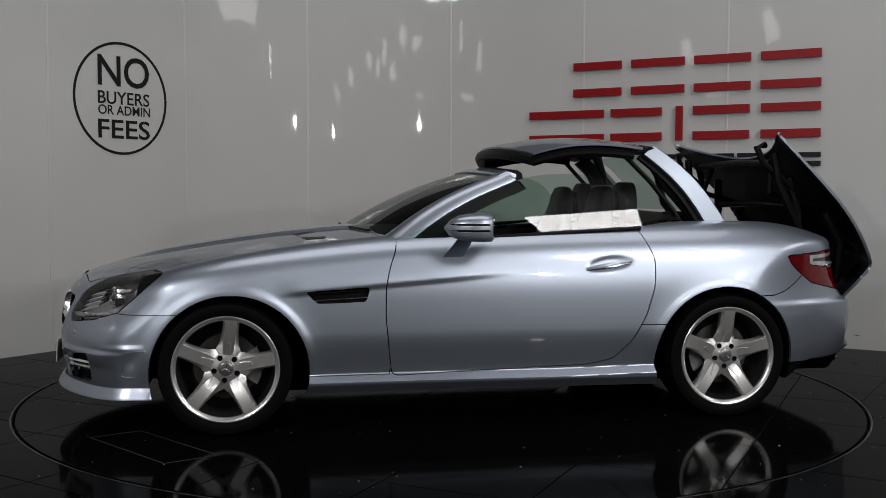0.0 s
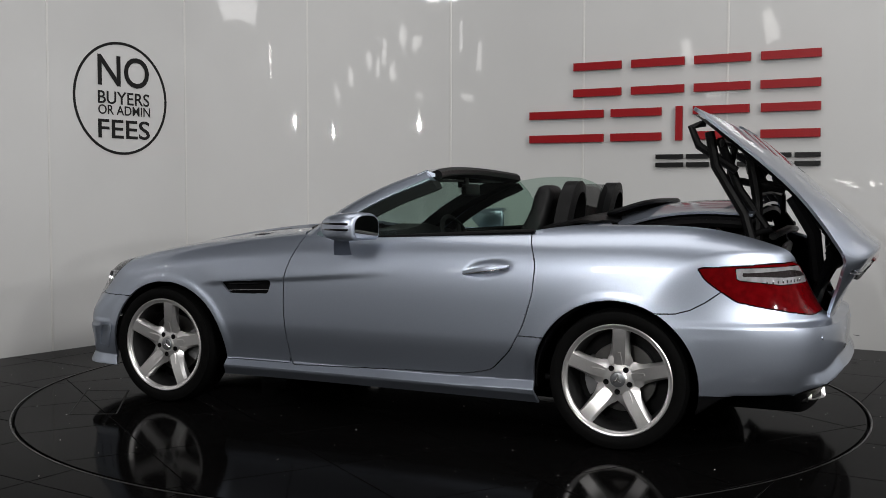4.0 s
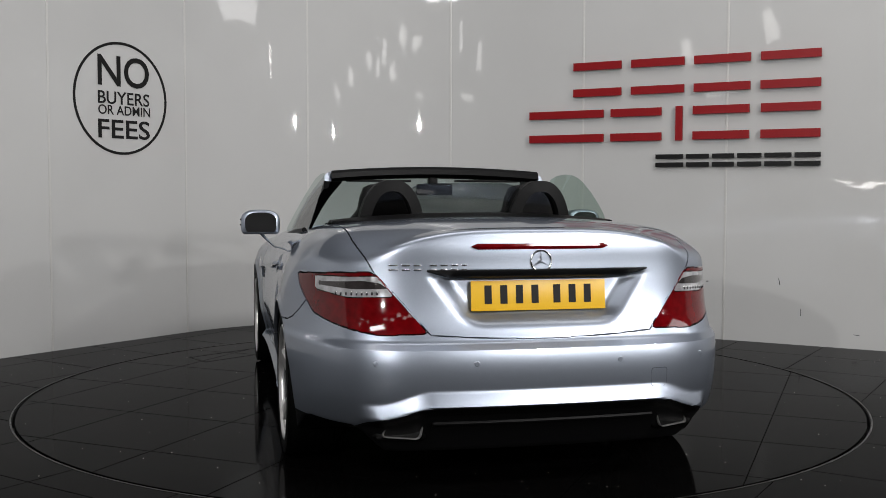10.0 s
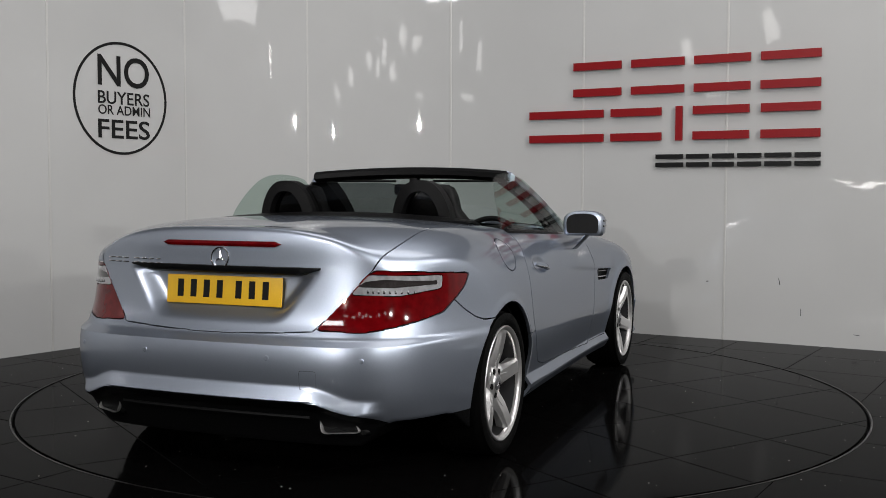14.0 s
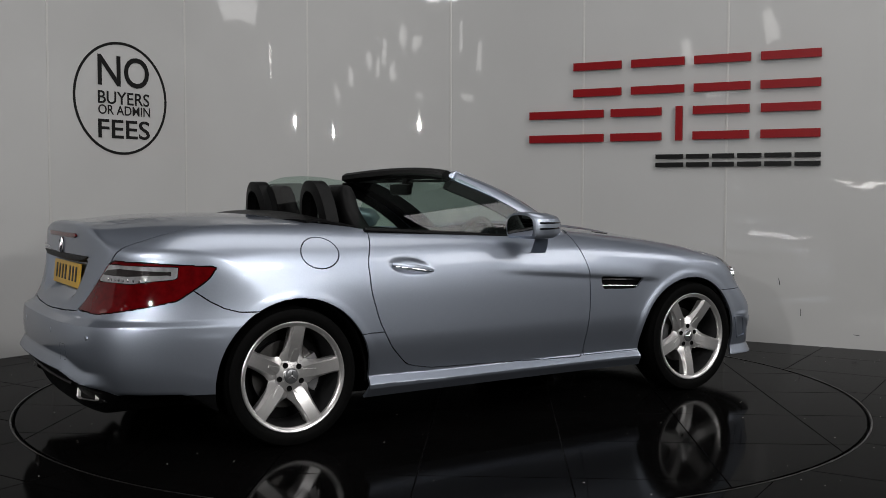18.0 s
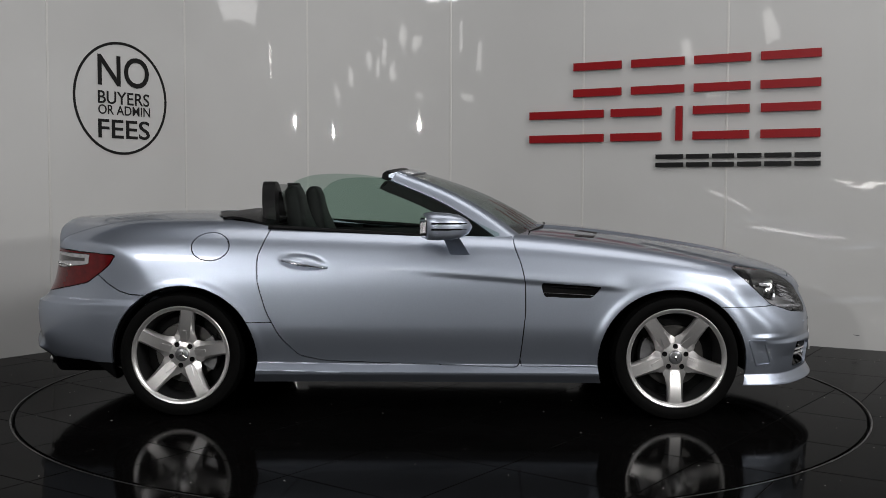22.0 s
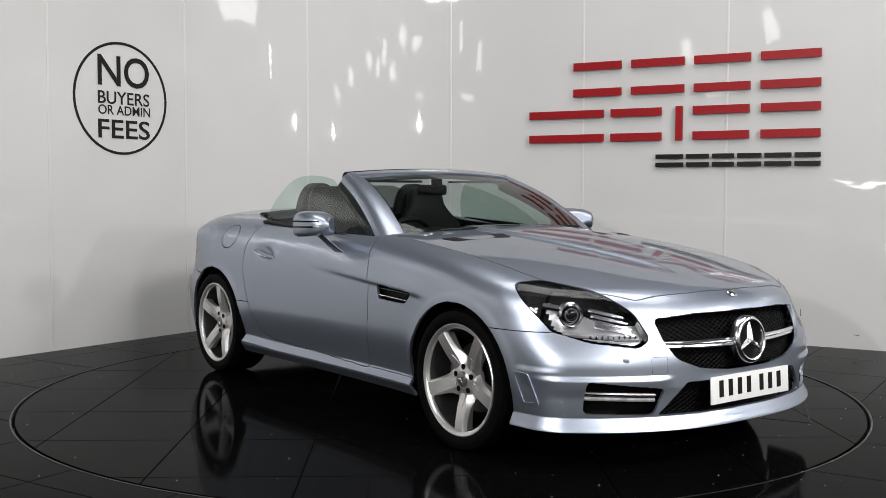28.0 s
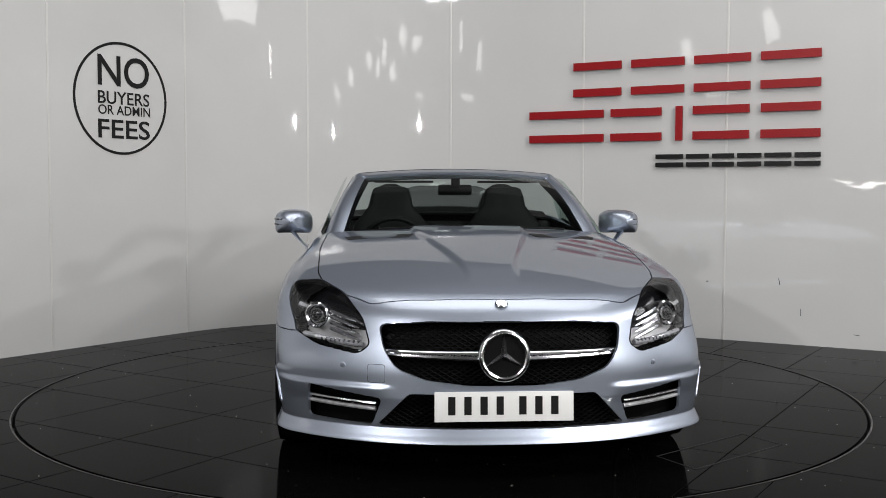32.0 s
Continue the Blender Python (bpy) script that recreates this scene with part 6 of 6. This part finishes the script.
roof = roof_panel()
roof_rear = roof_back()
FABRIC = mat("grey_flap_lining", (0.030, 0.027, 0.023), 0.8, vary=0.15, scale=30, bump=0.001)
ol = rounded([(-0.48, -1.00), (0.48, -1.00), (0.42, -1.16), (0.26, -1.19), (-0.26, -1.19), (-0.42, -1.16)], 0.05)
bm = add_prism(bmesh.new(), ol, lambda u, v, w: (v, u, 0.925 + w), 0.010)
flap = part("shelf_flap", bm, FABRIC, car, "dark lined flap behind the seats")
pts = [(v, u, 0.930) for u, v in ol]
part("flap_frame", add_tube(bmesh.new(), pts + pts[:1], 0.012, 6), BLACK, flap, "black flap frame")


def tow_cover(point, y, z, parent, m=0.0009):
    """The fine outline of a towing eye's square cover."""
    loop = rounded([(-0.032, -0.034), (0.032, -0.034), (0.032, 0.034), (-0.032, 0.034)], 0.010)
    pts = [point(y + u, z + v, -0.0003) for u, v in loop]
    part("tow_cover", add_tube(bmesh.new(), pts + pts[:1], m, 5), BLACK, parent, "square towing eye cover")


tow_cover(tail_point, -0.431, 0.431, rear_bumper)
tow_cover(lambda y, z, o: nose_point(y, z, -o), -0.474, 0.431, front_bumper)


# ---- what moves ----
ANGLE = ((0.0, 190.03), (1.0, 181.44), (2.0, 172.83), (3.0, 164.23), (4.5, 151.32), (6.0, 138.32), (8.0, 120.39), (10.0, 102.9), (12.0, 85.41), (14.0, 67.96),
         (15.5, 54.64), (17.0, 41.27), (18.0, 32.45), (20.0, 15.23), (22.0, -1.45), (24.0, -18.51), (26.5, -40.06), (28.0, -52.88), (30.0, -69.80), (31.0, -78.06), (31.5, -82.05), (32.0, -85.91))


def about(px, pz, degrees, dx=0.0, dz=0.0):
    """A turn about a cross-car axis, nose side upwards, with a shift."""
    return pose(dx, 0, dz) @ pose(px, 0, pz) @ pose(0, 0, 0, 0, -degrees, 0) @ pose(-px, 0, -pz)


def motions():
    walk(car, [(t, pose(0, 0, 0, 0, 0, a) @ pose(CAR_OFF[0], CAR_OFF[1], 0)) for t, a in ANGLE])
    walk(turntable, [(t, pose(0, 0, 0, 0, 0, a)) for t, a in ANGLE])
    walk(roof, [(t, about(-0.5, 1.33, a, dx, dz)) for t, a, dx, dz in ((0, 0, 0, 0), (1, 0, -0.214, 0.085), (2, 0, -0.52, 0.105), (3, 0, -0.76, -0.045), (3.5, -2, -0.81, -0.17), (4.5, -3, -0.86, -0.50), (5.3, -4, -0.84, -0.60), (32, -4, -0.84, -0.60))])
    walk(roof_rear, [(t, about(-1.24, 0.90, a, dx, dz)) for t, a, dx, dz in ((0, 0, 0, 0), (1, 23.5, 0, 0), (2, 59, 0, 0), (3, 93.7, 0, -0.01), (3.5, 108, 0, -0.05), (4.5, 128, 0, -0.20), (5.3, 136, 0, -0.26), (32, 136, 0, -0.26))])
    walk(flap, [(t, about(-1.03, 0.92, a)) for t, a in ((0, 0), (3.5, 0), (4.6, -60), (5.5, -86), (5.8, -80), (6.5, -25), (7.0, 0), (32, 0))])
    walk(lid, [(t, about(-1.80, 0.50, a, dx, dz)) for t, a, dx, dz in ((0, 44.3, -0.030, 0.035), (1.0, 43.6, -0.026, 0.048), (2.0, 42.2, -0.020, 0.075), (3.3, 40.2, -0.010, 0.105), (5.6, 39.4, -0.004, 0.116), (6.0, 39.0, -0.006, 0.116),
                                                                    (6.5, 37.2, -0.009, 0.112), (7.0, 30.6, -0.008, 0.105), (7.5, 22.7, -0.008, 0.087), (8.0, 13.5, -0.004, 0.069), (8.5, 5.6, 0.0, 0.050), (9.0, 1.3, 0, 0.028),
                                                                    (9.5, 0.3, 0, 0.012), (10.0, 0, 0, 0), (32, 0, 0, 0))])


motions()
